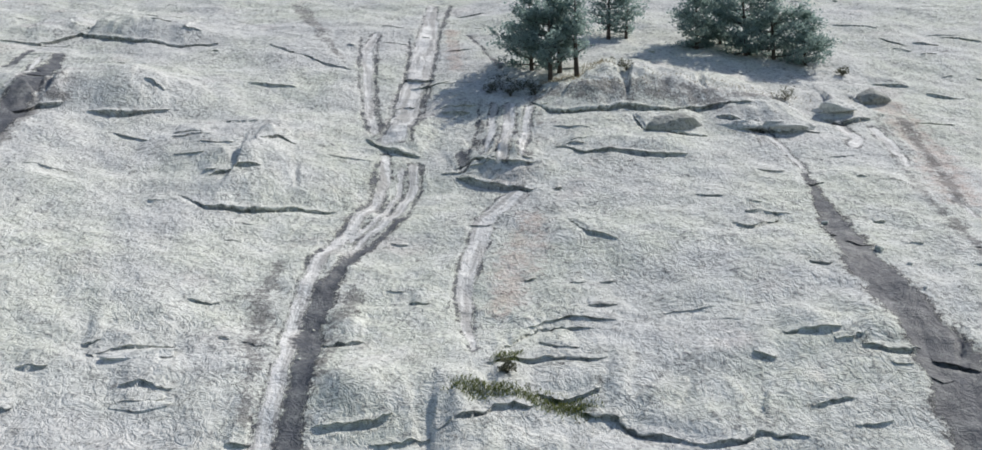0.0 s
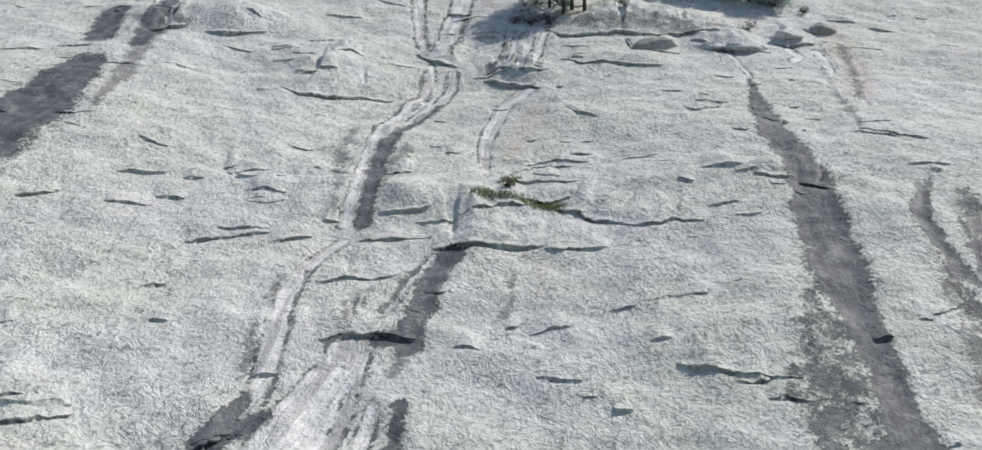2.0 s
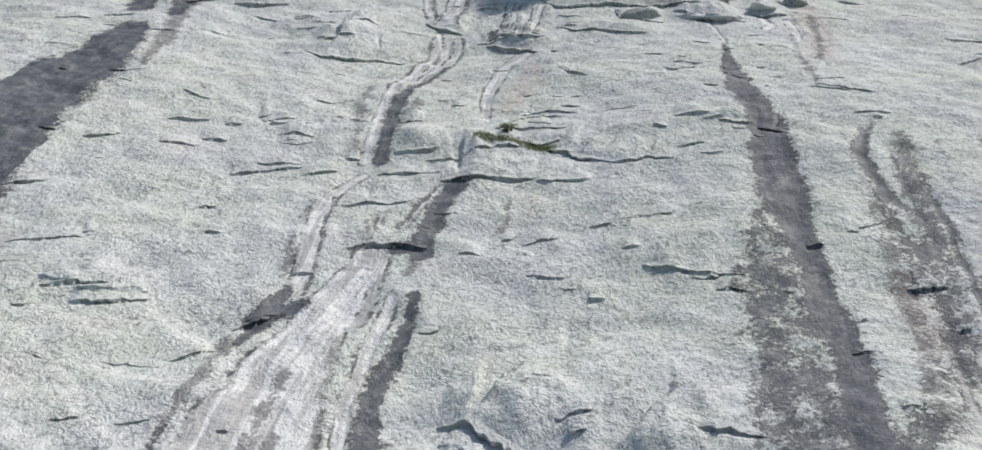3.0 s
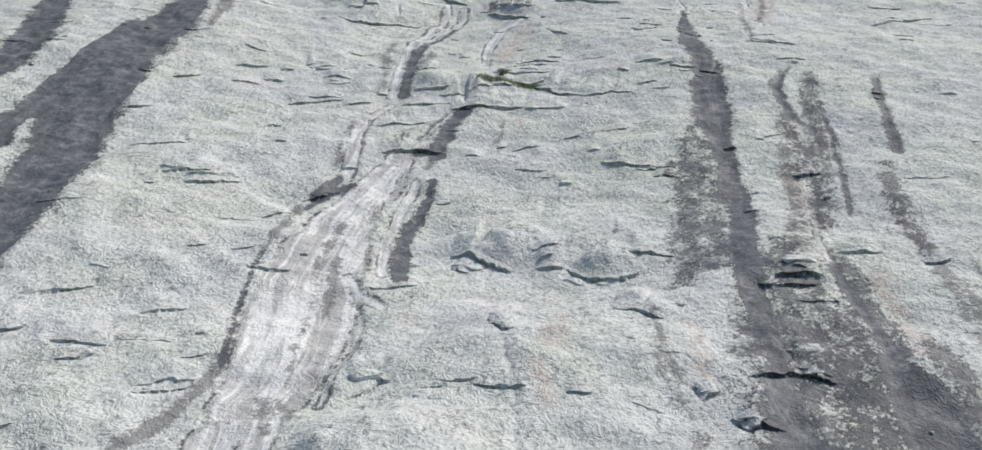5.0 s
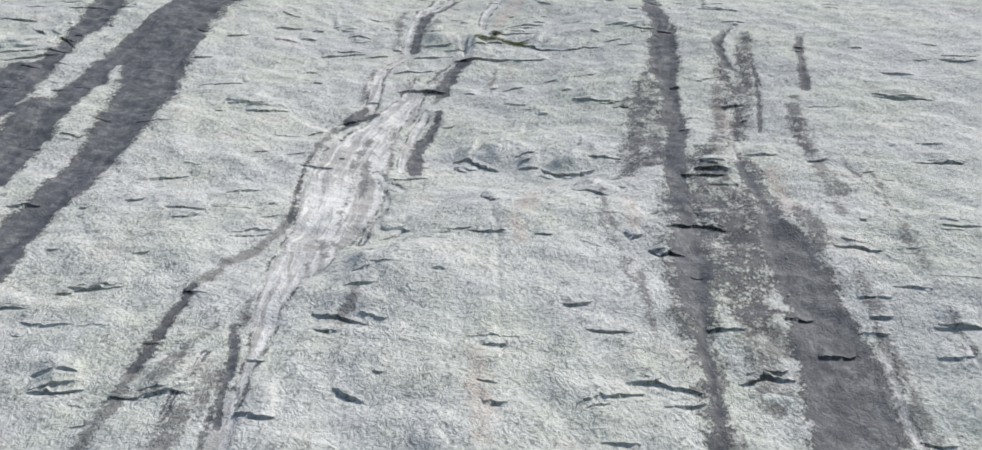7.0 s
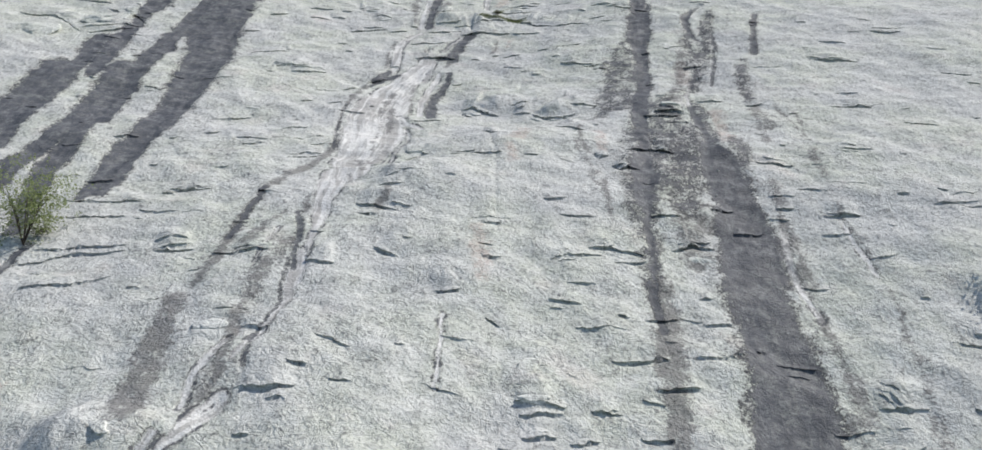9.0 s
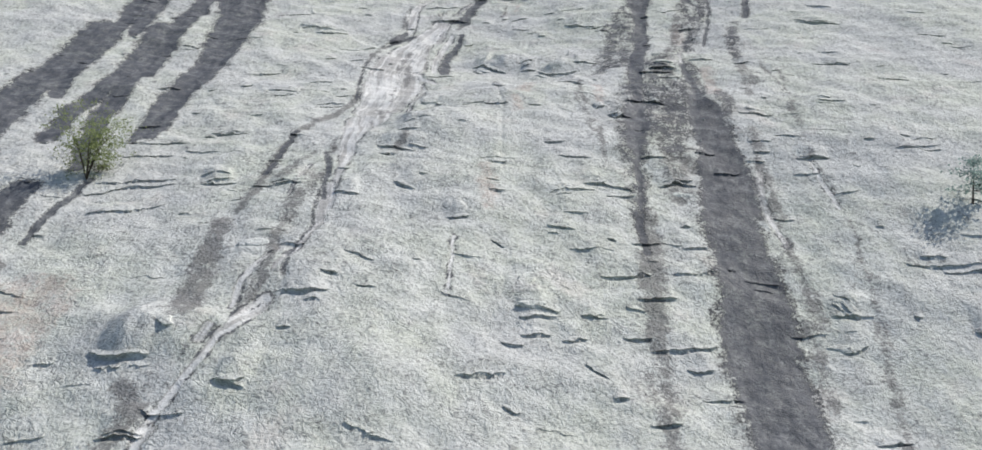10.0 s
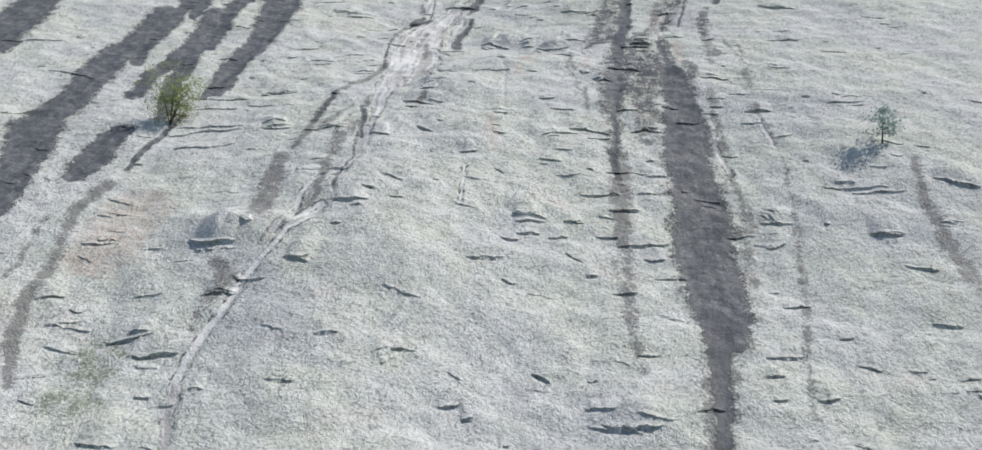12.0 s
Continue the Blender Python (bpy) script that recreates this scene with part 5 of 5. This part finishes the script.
def lip(rise, points, rnd, verts, faces):
    """Adds one overhanging edge: a thin wedge that grows out of the rock uphill of the line."""
    legs = [math.dist(a, b) for a, b in zip(points, points[1:])]
    total = sum(legs)
    steps = max(5, int(total / 0.17))
    start = len(verts)
    drift, sway = 0.0, rnd.uniform(0, 6)
    for k in range(steps + 1):
        f = k / steps
        at, leg = f * total, 0
        while leg < len(legs) - 1 and at > legs[leg]:
            at -= legs[leg]
            leg += 1
        (ax, ay), (bx, by) = points[leg], points[leg + 1]
        g = at / (legs[leg] or 1)
        dx, dy = (bx - ax) / (legs[leg] or 1), (by - ay) / (legs[leg] or 1)
        if dx < 0:
            dx, dy = -dx, -dy
        ux, uy = -dy, dx
        x, y = ax + (bx - ax) * g, ay + (by - ay) * g
        x, y = x - 0.35 * sampled(WX, x, y), y - 0.6 * sampled(WY, x, y)
        drift = 0.6 * drift + rnd.gauss(0, 0.07)
        taper = max(0.0, math.sin(math.pi * f)) ** 0.4 * (0.75 + 0.35 * math.sin(sway + 5 * f))
        out = taper * (0.03 + 0.11 * rise) + drift * taper
        thick = taper * (0.02 + 0.12 * rise) * rnd.uniform(0.25, 1.5)
        back = 0.35 + 0.7 * rise
        z_back = ground_z(x + back * ux, y + back * uy)
        z_near = ground_z(x + 0.22 * ux, y + 0.22 * uy)
        top = z_near + taper * 0.02 - 0.48 * (0.22 + out)
        for u, z in ((back, z_back - 0.05), (0.22, z_near + 0.02 * taper), (-out + 0.03, top), (-out, top - 0.35 * thick), (-out + 0.02, top - thick), (0.18, top - thick - 0.12)):
            verts.append((x + u * ux, y + u * uy, z))
    for k in range(steps):
        a, b = start + 6 * k, start + 6 * (k + 1)
        for j in range(5):
            faces.append((a + j, a + j + 1, b + j + 1, b + j))


def edge_mesh(name, verts, faces):
    mesh = bpy.data.meshes.new(name)
    mesh.from_pydata(verts, [], [f[::-1] for f in faces])
    x, y = np.array([v[0] for v in verts]), np.array([v[1] for v in verts])
    for kind, cover in STAINS_AND_SHADE.items():
        mesh.attributes.new(kind, "FLOAT", "POINT").data.foreach_set("value", sampled(cover, x, y).astype(np.float32))
    mesh.materials.append(ROCK)
    ob = new(name, mesh)
    ob.parent = ground
    return ob


edge_rnd = random.Random(19)
for rise, points in EDGES:
    verts, faces = [], []
    lip(rise, points, edge_rnd, verts, faces)
    edge_mesh("sheet_edge", verts, faces)
verts, faces = [], []
for rise, points in SMALL_EDGES:
    lip(rise, points, edge_rnd, verts, faces)
tagged(edge_mesh("small_flakes", verts, faces), "thin broken granite flakes scattered over the face", kind="stuff")


# ---------------------------------------------------------------- things
def linked(name, bm, material, smooth=True):
    mesh = bpy.data.meshes.new(name)
    bm.to_mesh(mesh)
    bm.free()
    mesh.materials.append(material)
    if smooth:
        mesh.polygons.foreach_set("use_smooth", [True] * len(mesh.polygons))
    return new(name, mesh)


def part(name, bm, material, parent, label="", smooth=True):
    ob = linked(name, bm, material, smooth)
    ob.parent = parent
    return tagged(ob, label)


def rough_stone(size, seed, flat=0.0, detail=3):
    """A broken block: a ball pressed to size, split by a few planes and roughened."""
    rnd = random.Random(seed)
    bm = bmesh.new()
    bmesh.ops.create_icosphere(bm, subdivisions=detail, radius=1.0)
    cuts = [(Vector((rnd.uniform(-1, 1), rnd.uniform(-1, 1), rnd.uniform(-0.5, 1))).normalized(), rnd.uniform(0.42, 0.8)) for _ in range(14)]
    shift = Vector((rnd.uniform(0, 50), rnd.uniform(0, 50), 0))
    for v in bm.verts:
        p = v.co.copy()
        for way, d in cuts:
            over = p.dot(way) - d
            if over > 0:
                p -= way * over * 0.9
        if flat:
            p.z = math.copysign(min(abs(p.z), 1 - flat) / (1 - flat), p.z)
        p += 0.16 * noise.noise_vector(p * 1.6 + shift) + 0.06 * noise.noise_vector(p * 5 + shift)
        v.co = Vector((p.x * size[0] / 2, p.y * size[1] / 2, p.z * size[2] / 2))
    return bm


def resting(x, y, sink, turn=0.0, slope=True):
    """A pose on the rock, laid to its slope."""
    z = ground_z(x, y)
    if not slope:
        return Matrix.Translation((x, y, z - sink)) @ pose(0, 0, 0, 0, 0, turn)
    ex = Vector((1.2, 0, ground_z(x + 0.6, y) - ground_z(x - 0.6, y)))
    ey = Vector((0, 1.2, ground_z(x, y + 0.6) - ground_z(x, y - 0.6)))
    up = ex.cross(ey).normalized()
    return Matrix.Translation(Vector((x, y, z)) - sink * up) @ up.to_track_quat("Z", "Y").to_matrix().to_4x4() @ pose(0, 0, 0, 0, 0, turn)


def boulder(x, y, size, seed, label, material=None, turn=0.0):
    ob = linked("boulder", rough_stone(size, seed, detail=4), material or STONE)
    ob.matrix_world = resting(x, y, 0.04 * size[2], turn, slope=False)
    return tagged(ob, label, "boulder")


def rock_slab(x, y, size, seed, label, turn=0.0, sink=0.06):
    ob = linked("rock_slab", rough_stone((size[0], size[1], 0.65 * size[2]), seed, flat=0.45, detail=4), STONE)
    m = resting(x, y, sink, turn)
    ob.matrix_world = m
    return tagged(ob, label, "rock slab", group="flakes on the rock face")


def tube(bm, path, radii, sides=7):
    rings = []
    for k, (p, r) in enumerate(zip(path, radii)):
        way = (path[min(k + 1, len(path) - 1)] - path[max(k - 1, 0)]).normalized()
        a = way.orthogonal().normalized()
        b = way.cross(a)
        rings.append([bm.verts.new(p + r * (math.cos(t) * a + math.sin(t) * b)) for t in (2 * math.pi * s / sides for s in range(sides))])
    for low, high in zip(rings, rings[1:]):
        for s in range(sides):
            bm.faces.new((low[s], low[(s + 1) % sides], high[(s + 1) % sides], high[s]))
    bm.faces.new(rings[-1]), bm.faces.new(rings[0][::-1])


def spray(places, rnd, length, width, count, scatter, droop=0.0):
    """Small leaves or needle tufts round a set of places, in one mesh."""
    verts, faces = [], []
    for p in places:
        for _ in range(count):
            c = p + Vector((rnd.gauss(0, scatter), rnd.gauss(0, scatter), rnd.gauss(0, scatter * 0.6)))
            way = Vector((rnd.gauss(0, 1), rnd.gauss(0, 1), rnd.gauss(0.25 - droop, 0.6))).normalized()
            out = way.cross(Vector((rnd.gauss(0, 1), rnd.gauss(0, 1), rnd.gauss(0, 1)))).normalized()
            l, w = length * rnd.uniform(0.6, 1.3), width * rnd.uniform(0.6, 1.3)
            k = len(verts)
            verts += [c - way * l / 2, c + out * w / 2, c + way * l / 2, c - out * w / 2]
            faces.append((k, k + 1, k + 2, k + 3))
    return verts, faces


def foliage(name, data, material, parent, label=""):
    mesh = bpy.data.meshes.new(name)
    mesh.from_pydata([tuple(v) for v in data[0]], [], data[1])
    mesh.materials.append(material)
    ob = new(name, mesh)
    ob.parent = parent
    return tagged(ob, label)


def pine(x, y, height, reach, seed, label, bare=0.25, tiers=11, dense=26, lean=(0, 0), name="pine_tree", needles=None):
    """Trunk, whorls of limbs that thin upwards, and tufts of needles along the outer half of each limb."""
    rnd = random.Random(seed)
    tree = tagged(new(name), label, "tree", group="pines on the dome")
    tree.location = (x, y, ground_z(x, y) - 0.05)
    path = [Vector((lean[0] * f * f + 0.06 * height * 0.2 * math.sin(3 * f + seed), lean[1] * f * f, height * f)) for f in (0, 0.15, 0.3, 0.45, 0.6, 0.75, 0.9, 1.0)]
    bm = bmesh.new()
    tube(bm, path, [0.028 * height * (1 - 0.93 * f) ** 0.9 for f in (0, 0.15, 0.3, 0.45, 0.6, 0.75, 0.9, 1.0)], 9)
    part("trunk", bm, BARK, tree, "grey-brown bark")
    tufts = []
    for tier in range(tiers):
        f = bare + (0.97 - bare) * (tier + rnd.uniform(-0.3, 0.3)) / (tiers - 1)
        f = min(max(f, bare), 0.985)
        at = path[0].lerp(path[-1], f)
        for a, b, fa, fb in zip(path, path[1:], (0, 0.15, 0.3, 0.45, 0.6, 0.75, 0.9), (0.15, 0.3, 0.45, 0.6, 0.75, 0.9, 1.0)):
            if fa <= f <= fb:
                at = a.lerp(b, (f - fa) / (fb - fa))
        shape = (0.45 + 0.55 * math.sin(math.pi * min(1, (f - bare) / (1 - bare) * 0.8 + 0.2))) * (1.04 - f ** 4)
        for k in range(rnd.choice((3, 4, 4, 5))):
            turn = rnd.uniform(0, 2 * math.pi)
            out = reach * shape * rnd.uniform(0.55, 1.15)
            end = at + Vector((math.cos(turn) * out, math.sin(turn) * out, out * rnd.uniform(0.05, 0.42)))
            mid = at.lerp(end, 0.55) + Vector((0, 0, -0.07 * out))
            bm = bmesh.new()
            tube(bm, [at, mid, end], [0.010 * height * (1.1 - f), 0.006 * height * (1.1 - f), 0.008], 5)
            part("limb", bm, BARK, tree)
            steps = max(2, int(out / 0.28))
            for s in range(steps + 1):
                q = 0.35 + 0.65 * s / steps
                p = (mid.lerp(end, (q - 0.55) / 0.45) if q > 0.55 else at.lerp(mid, q / 0.55))
                tufts.append(p + Vector((rnd.gauss(0, 0.12), rnd.gauss(0, 0.12), rnd.uniform(0, 0.12))))
    foliage("crown", spray(tufts, rnd, 0.28, 0.13, int(1.3 * dense), 0.25), needles or NEEDLES, tree, "green needles with haze put into their colour")
    return tree


def shrub(x, y, height, reach, seed, label, leaves, count=60, each=9, leaf=(0.12, 0.07), name="shrub", stems=7):
    """Several stems from one foot, with loose clumps of leaves."""
    rnd = random.Random(seed)
    bush = tagged(new(name), label, name.replace("_", " "))
    bush.location = (x, y, ground_z(x, y) - 0.03)
    tips = []
    for _ in range(stems):
        turn, out = rnd.uniform(0, 2 * math.pi), reach * rnd.uniform(0.3, 1.0)
        end = Vector((math.cos(turn) * out, math.sin(turn) * out, height * rnd.uniform(0.6, 1.0)))
        mid = end * 0.5 + Vector((-0.1 * end.x, -0.1 * end.y, 0.06 * height))
        bm = bmesh.new()
        tube(bm, [Vector((0, 0, 0)), mid, end], [0.009 * height + 0.004, 0.005 * height + 0.003, 0.003], 5)
        part("stem", bm, BARK, bush)
        tips += [mid, end, mid.lerp(end, 0.5)]
    places = []
    for _ in range(count):
        p = rnd.choice(tips)
        places.append(p + Vector((rnd.gauss(0, 0.30 * reach), rnd.gauss(0, 0.30 * reach), rnd.gauss(-0.05 * height, 0.17 * height))))
    places = [p if p.z > 0.05 else Vector((p.x, p.y, 0.05 + 0.5 * abs(p.z))) for p in places]
    foliage("crown", spray(places, rnd, leaf[0], leaf[1], each, 0.09 * reach + 0.02), leaves, bush)
    return bush


def grass(points, count, spread, tall, material, label, seed):
    """Blades along a crack or shelf, too many to count."""
    rnd = random.Random(seed)
    verts, faces = [], []
    for _ in range(count):
        k = rnd.randrange(len(points) - 1)
        a, b = Vector(points[k]), Vector(points[k + 1])
        p = a.lerp(b, rnd.random()) + Vector((rnd.gauss(0, spread), rnd.gauss(0, spread * 0.6)))
        foot = Vector((p.x, p.y, ground_z(p.x, p.y) - 0.02))
        turn, l = rnd.uniform(0, math.pi), tall * rnd.uniform(0.4, 1.2)
        side = Vector((math.cos(turn), math.sin(turn), 0)) * 0.018
        bend = Vector((rnd.gauss(0, 0.35), rnd.gauss(0, 0.35), 0)) * l
        k = len(verts)
        verts += [foot - side, foot + side, foot + 0.5 * bend + side * 0.7 + Vector((0, 0, 0.7 * l)), foot + bend + Vector((0, 0, l))]
        faces.append((k, k + 1, k + 2, k + 3))
    mesh = bpy.data.meshes.new("grass")
    mesh.from_pydata([tuple(v) for v in verts], [], faces)
    mesh.materials.append(material)
    return tagged(new("grass", mesh), label, "grass", kind="stuff")


def loose_stone(x, y, size, seed):
    ob = linked("loose_stone", rough_stone((size, 0.8 * size, 0.6 * size), seed, detail=2), STONE)
    ob.matrix_world = resting(x, y, -0.15 * size, 20.0 * seed, slope=False)
    return tagged(ob, "small pale granite stone lying on the dark streak", "stone", group="loose stones")


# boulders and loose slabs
boulder(11.4, 57.7, (5.0, 2.8, 1.9), 3, "lichen-grey granite boulder under the ledge, shade put into its colour", SHADED_STONE, 8)
boulder(15.3, 58.1, (4.2, 1.9, 1.0), 4, "long grey granite block below the tree shelf", None, -8)
boulder(18.5, 57.9, (5.2, 1.8, 0.9), 5, "long grey granite block below the tree shelf", None, 4)
boulder(22.4, 60.9, (4.4, 2.4, 1.3), 16, "granite block overhanging white wet rock", None, 4)
boulder(25.7, 63.6, (3.4, 2.2, 1.6), 6, "granite boulder at the end of the shelf, shade put into its colour", SHADED_STONE, 25)
rock_slab(-41.9, 24.1, (7.0, 5.0, 1.5), 7, "large pale granite slab beside a dark streak", 25, 0.15)
rock_slab(-47.0, 19.8, (7.5, 4.5, 1.3), 8, "large pale granite slab split from the face", -12, 0.15)
rock_slab(-19.9, 18.1, (2.4, 0.9, 0.4), 30, "flat weathered granite flake lying on the rock face", 0)
rock_slab(-17.2, 17.9, (4.2, 1.0, 0.45), 31, "flat weathered granite flake lying on the rock face", -3)
rock_slab(0.2, 11.0, (2.4, 1.3, 0.6), 32, "flat weathered granite flake lying on the rock face", -12)
rock_slab(6.2, 9.6, (2.6, 1.3, 0.55), 33, "flat weathered granite flake lying on the rock face", -6)
rock_slab(7.9, 9.2, (2.0, 1.2, 0.5), 34, "flat weathered granite flake lying on the rock face", 8)
rock_slab(-10.9, -24.1, (3.0, 1.5, 0.4), 35, "flat weathered granite flake lying on the rock face", 5)
rock_slab(25.0, -0.3, (3.2, 1.4, 0.5), 36, "flat weathered granite flake lying on the rock face", -6)
rock_slab(17.7, 9.0, (2.4, 1.0, 0.45), 37, "flat weathered granite flake lying on the rock face", 0)
rock_slab(-14.2, 37.1, (4.2, 1.5, 0.5), 38, "flat weathered granite flake lying on the rock face", 3)
rock_slab(-13.0, 34.5, (3.2, 1.2, 0.45), 39, "flat weathered granite flake lying on the rock face", 8)
rock_slab(6.8, -23.7, (2.6, 1.6, 0.4), 40, "flat weathered granite flake lying on the rock face", 10)
rock_slab(7.3, -25.9, (2.2, 0.8, 0.35), 41, "flat weathered granite flake lying on the rock face", -4)
rock_slab(7.4, -27.3, (1.8, 0.8, 0.35), 42, "flat weathered granite flake lying on the rock face", 0)
rock_slab(-3.4, -0.5, (2.0, 1.0, 0.45), 43, "flat weathered granite flake lying on the rock face", 0)
rock_slab(-4.2, -5.1, (1.6, 0.8, 0.4), 44, "flat weathered granite flake lying on the rock face", 10)
rock_slab(-13.3, -32.0, (2.2, 1.2, 0.5), 45, "flat weathered granite flake lying on the rock face", -15)
rock_slab(-15.3, -44.0, (2.6, 1.2, 0.45), 46, "flat weathered granite flake lying on the rock face", -14)
rock_slab(-6.4, -44.7, (1.9, 0.8, 0.35), 47, "flat weathered granite flake lying on the rock face", 0)
rock_slab(-0.5, -42.1, (1.6, 0.7, 0.35), 48, "flat weathered granite flake lying on the rock face", 10)
rock_slab(9.5, -41.3, (1.7, 0.8, 0.35), 49, "flat weathered granite flake lying on the rock face", -12)
rock_slab(25.8, -25.1, (2.4, 1.2, 0.4), 50, "flat weathered granite flake lying on the rock face", 0)
rock_slab(17.5, -12.3, (2.6, 1.0, 0.4), 51, "flat weathered granite flake lying on the rock face", 0)
rock_slab(-10.8, -16.4, (2.2, 0.8, 0.3), 52, "flat weathered granite flake lying on the rock face", 3)

# small stones washed onto the streaks
loose_stone(17.7, 43.0, 0.5, 70)
loose_stone(16.3, 46.1, 0.4, 71)
loose_stone(18.5, 41.7, 0.35, 72)
loose_stone(18.2, 39.6, 0.25, 73)
loose_stone(-7.8, 37.4, 0.25, 74)
loose_stone(-7.7, 40.0, 0.2, 75)
loose_stone(17.7, 43.2, 0.4, 76)
loose_stone(17.7, 42.9, 0.3, 77)
loose_stone(19.7, -5.4, 0.3, 78)
loose_stone(16.0, 2.2, 0.3, 79)
loose_stone(20.3, -2.4, 0.25, 80)

# trees on the shelf and on the face
pine(4.0, 65.3, 6.4, 2.3, 1, "dark green pine rooted on the granite shelf", bare=0.18, tiers=12, dense=14)
pine(2.8, 67.5, 5.6, 2.5, 2, "dark green pine rooted on the granite shelf", bare=0.06, tiers=11, dense=15)
pine(5.9, 65.1, 6.8, 1.2, 3, "dark green pine rooted on the granite shelf", bare=0.25, tiers=11, dense=8)
pine(4.9, 66.7, 7.0, 1.8, 4, "dark green pine rooted on the granite shelf", bare=0.2, tiers=12, dense=11)
pine(9.4, 74.3, 6.2, 1.7, 5, "dark green pine rooted on the granite shelf", bare=0.15, tiers=11, dense=10)
pine(10.8, 74.6, 5.2, 1.4, 6, "dark green pine rooted on the granite shelf", bare=0.1, tiers=10, dense=9)
pine(15.8, 71.9, 5.8, 2.3, 7, "dark green pine rooted on the granite shelf", bare=0.03, tiers=12, dense=14)
pine(19.3, 71.0, 6.6, 2.5, 8, "dark green pine rooted on the granite shelf", bare=0.05, tiers=12, dense=14)
pine(21.3, 70.3, 5.6, 2.5, 9, "dark green pine rooted on the granite shelf", bare=0.04, tiers=12, dense=14)
pine(23.5, 69.7, 3.9, 2.2, 10, "dark green pine rooted on the granite shelf", bare=0.05, tiers=10, dense=14)
pine(18.1, 73.7, 5.2, 1.9, 13, "dark green pine rooted on the granite shelf", bare=0.05, tiers=11, dense=11)
pine(38.2, -12.7, 3.1, 1.7, 11, "small lone pine on bare granite", bare=0.3, tiers=6, dense=6, lean=(-0.1, 0.0))
shrub(-26.5, -16.5, 5.0, 2.3, 12, "sparse light green broadleaf tree beside dark streaks", LEAVES, 380, 9, (0.19, 0.12), "broadleaf_tree", 12)
shrub(0.6, 64.8, 1.2, 0.8, 40, "low dark shrub growing on the granite ledge", DRY_LEAVES, 46, 9)
shrub(2.1, 64.3, 1.0, 0.9, 41, "low dark shrub growing on the granite ledge", DRY_LEAVES, 46, 9)
shrub(1.2, 63.3, 0.8, 0.8, 42, "low dark shrub growing on the granite ledge", DRY_LEAVES, 46, 9)
shrub(2.9, 63.2, 0.9, 0.6, 43, "low dark shrub growing on the granite ledge", DRY_LEAVES, 46, 9)
shrub(9.2, 63.8, 0.9, 0.6, 44, "low dark shrub growing on the granite ledge", DRY_LEAVES, 46, 9)
shrub(19.4, 61.7, 1.0, 0.9, 45, "low dark shrub growing on the granite ledge", DRY_LEAVES, 46, 9)
shrub(0.4, 36.1, 0.5, 0.35, 48, "low dark shrub growing on the granite ledge", DRY_LEAVES, 46, 9)
shrub(25.6, 68.0, 0.7, 0.5, 49, "low dark shrub growing on the granite ledge", DRY_LEAVES, 46, 9)
shrub(-26.2, -15.4, 0.7, 0.8, 50, "low dark shrub growing on the granite ledge", DRY_LEAVES, 46, 9)
shrub(-0.1, 64.0, 0.7, 0.6, 58, "low dark shrub growing on the granite ledge", DRY_LEAVES, 46, 9)

# grass in the cracks and on the shelf
grass(((-1.4, 34.8), (0.2, 35), (2.1, 34.8), (3.4, 34.6)), 2200, 0.35, 0.16, GRASS, "green grass tufts growing in a granite crack", 1)
grass(((0, 36.8), (1, 37.4)), 350, 0.15, 0.16, GRASS, "green grass along a thin crack", 2)
grass(((4.7, 62.2), (9.6, 62.3), (14.2, 62.5), (17.0, 62.1), (21.1, 62.6)), 700, 0.9, 0.14, STRAW, "dry brown grass along the shelf edge", 3)
grass(((3.2, 64.6), (6.3, 64.8), (8.0, 68.4)), 900, 0.7, 0.2, STRAW, "dry grass under the pines", 4)
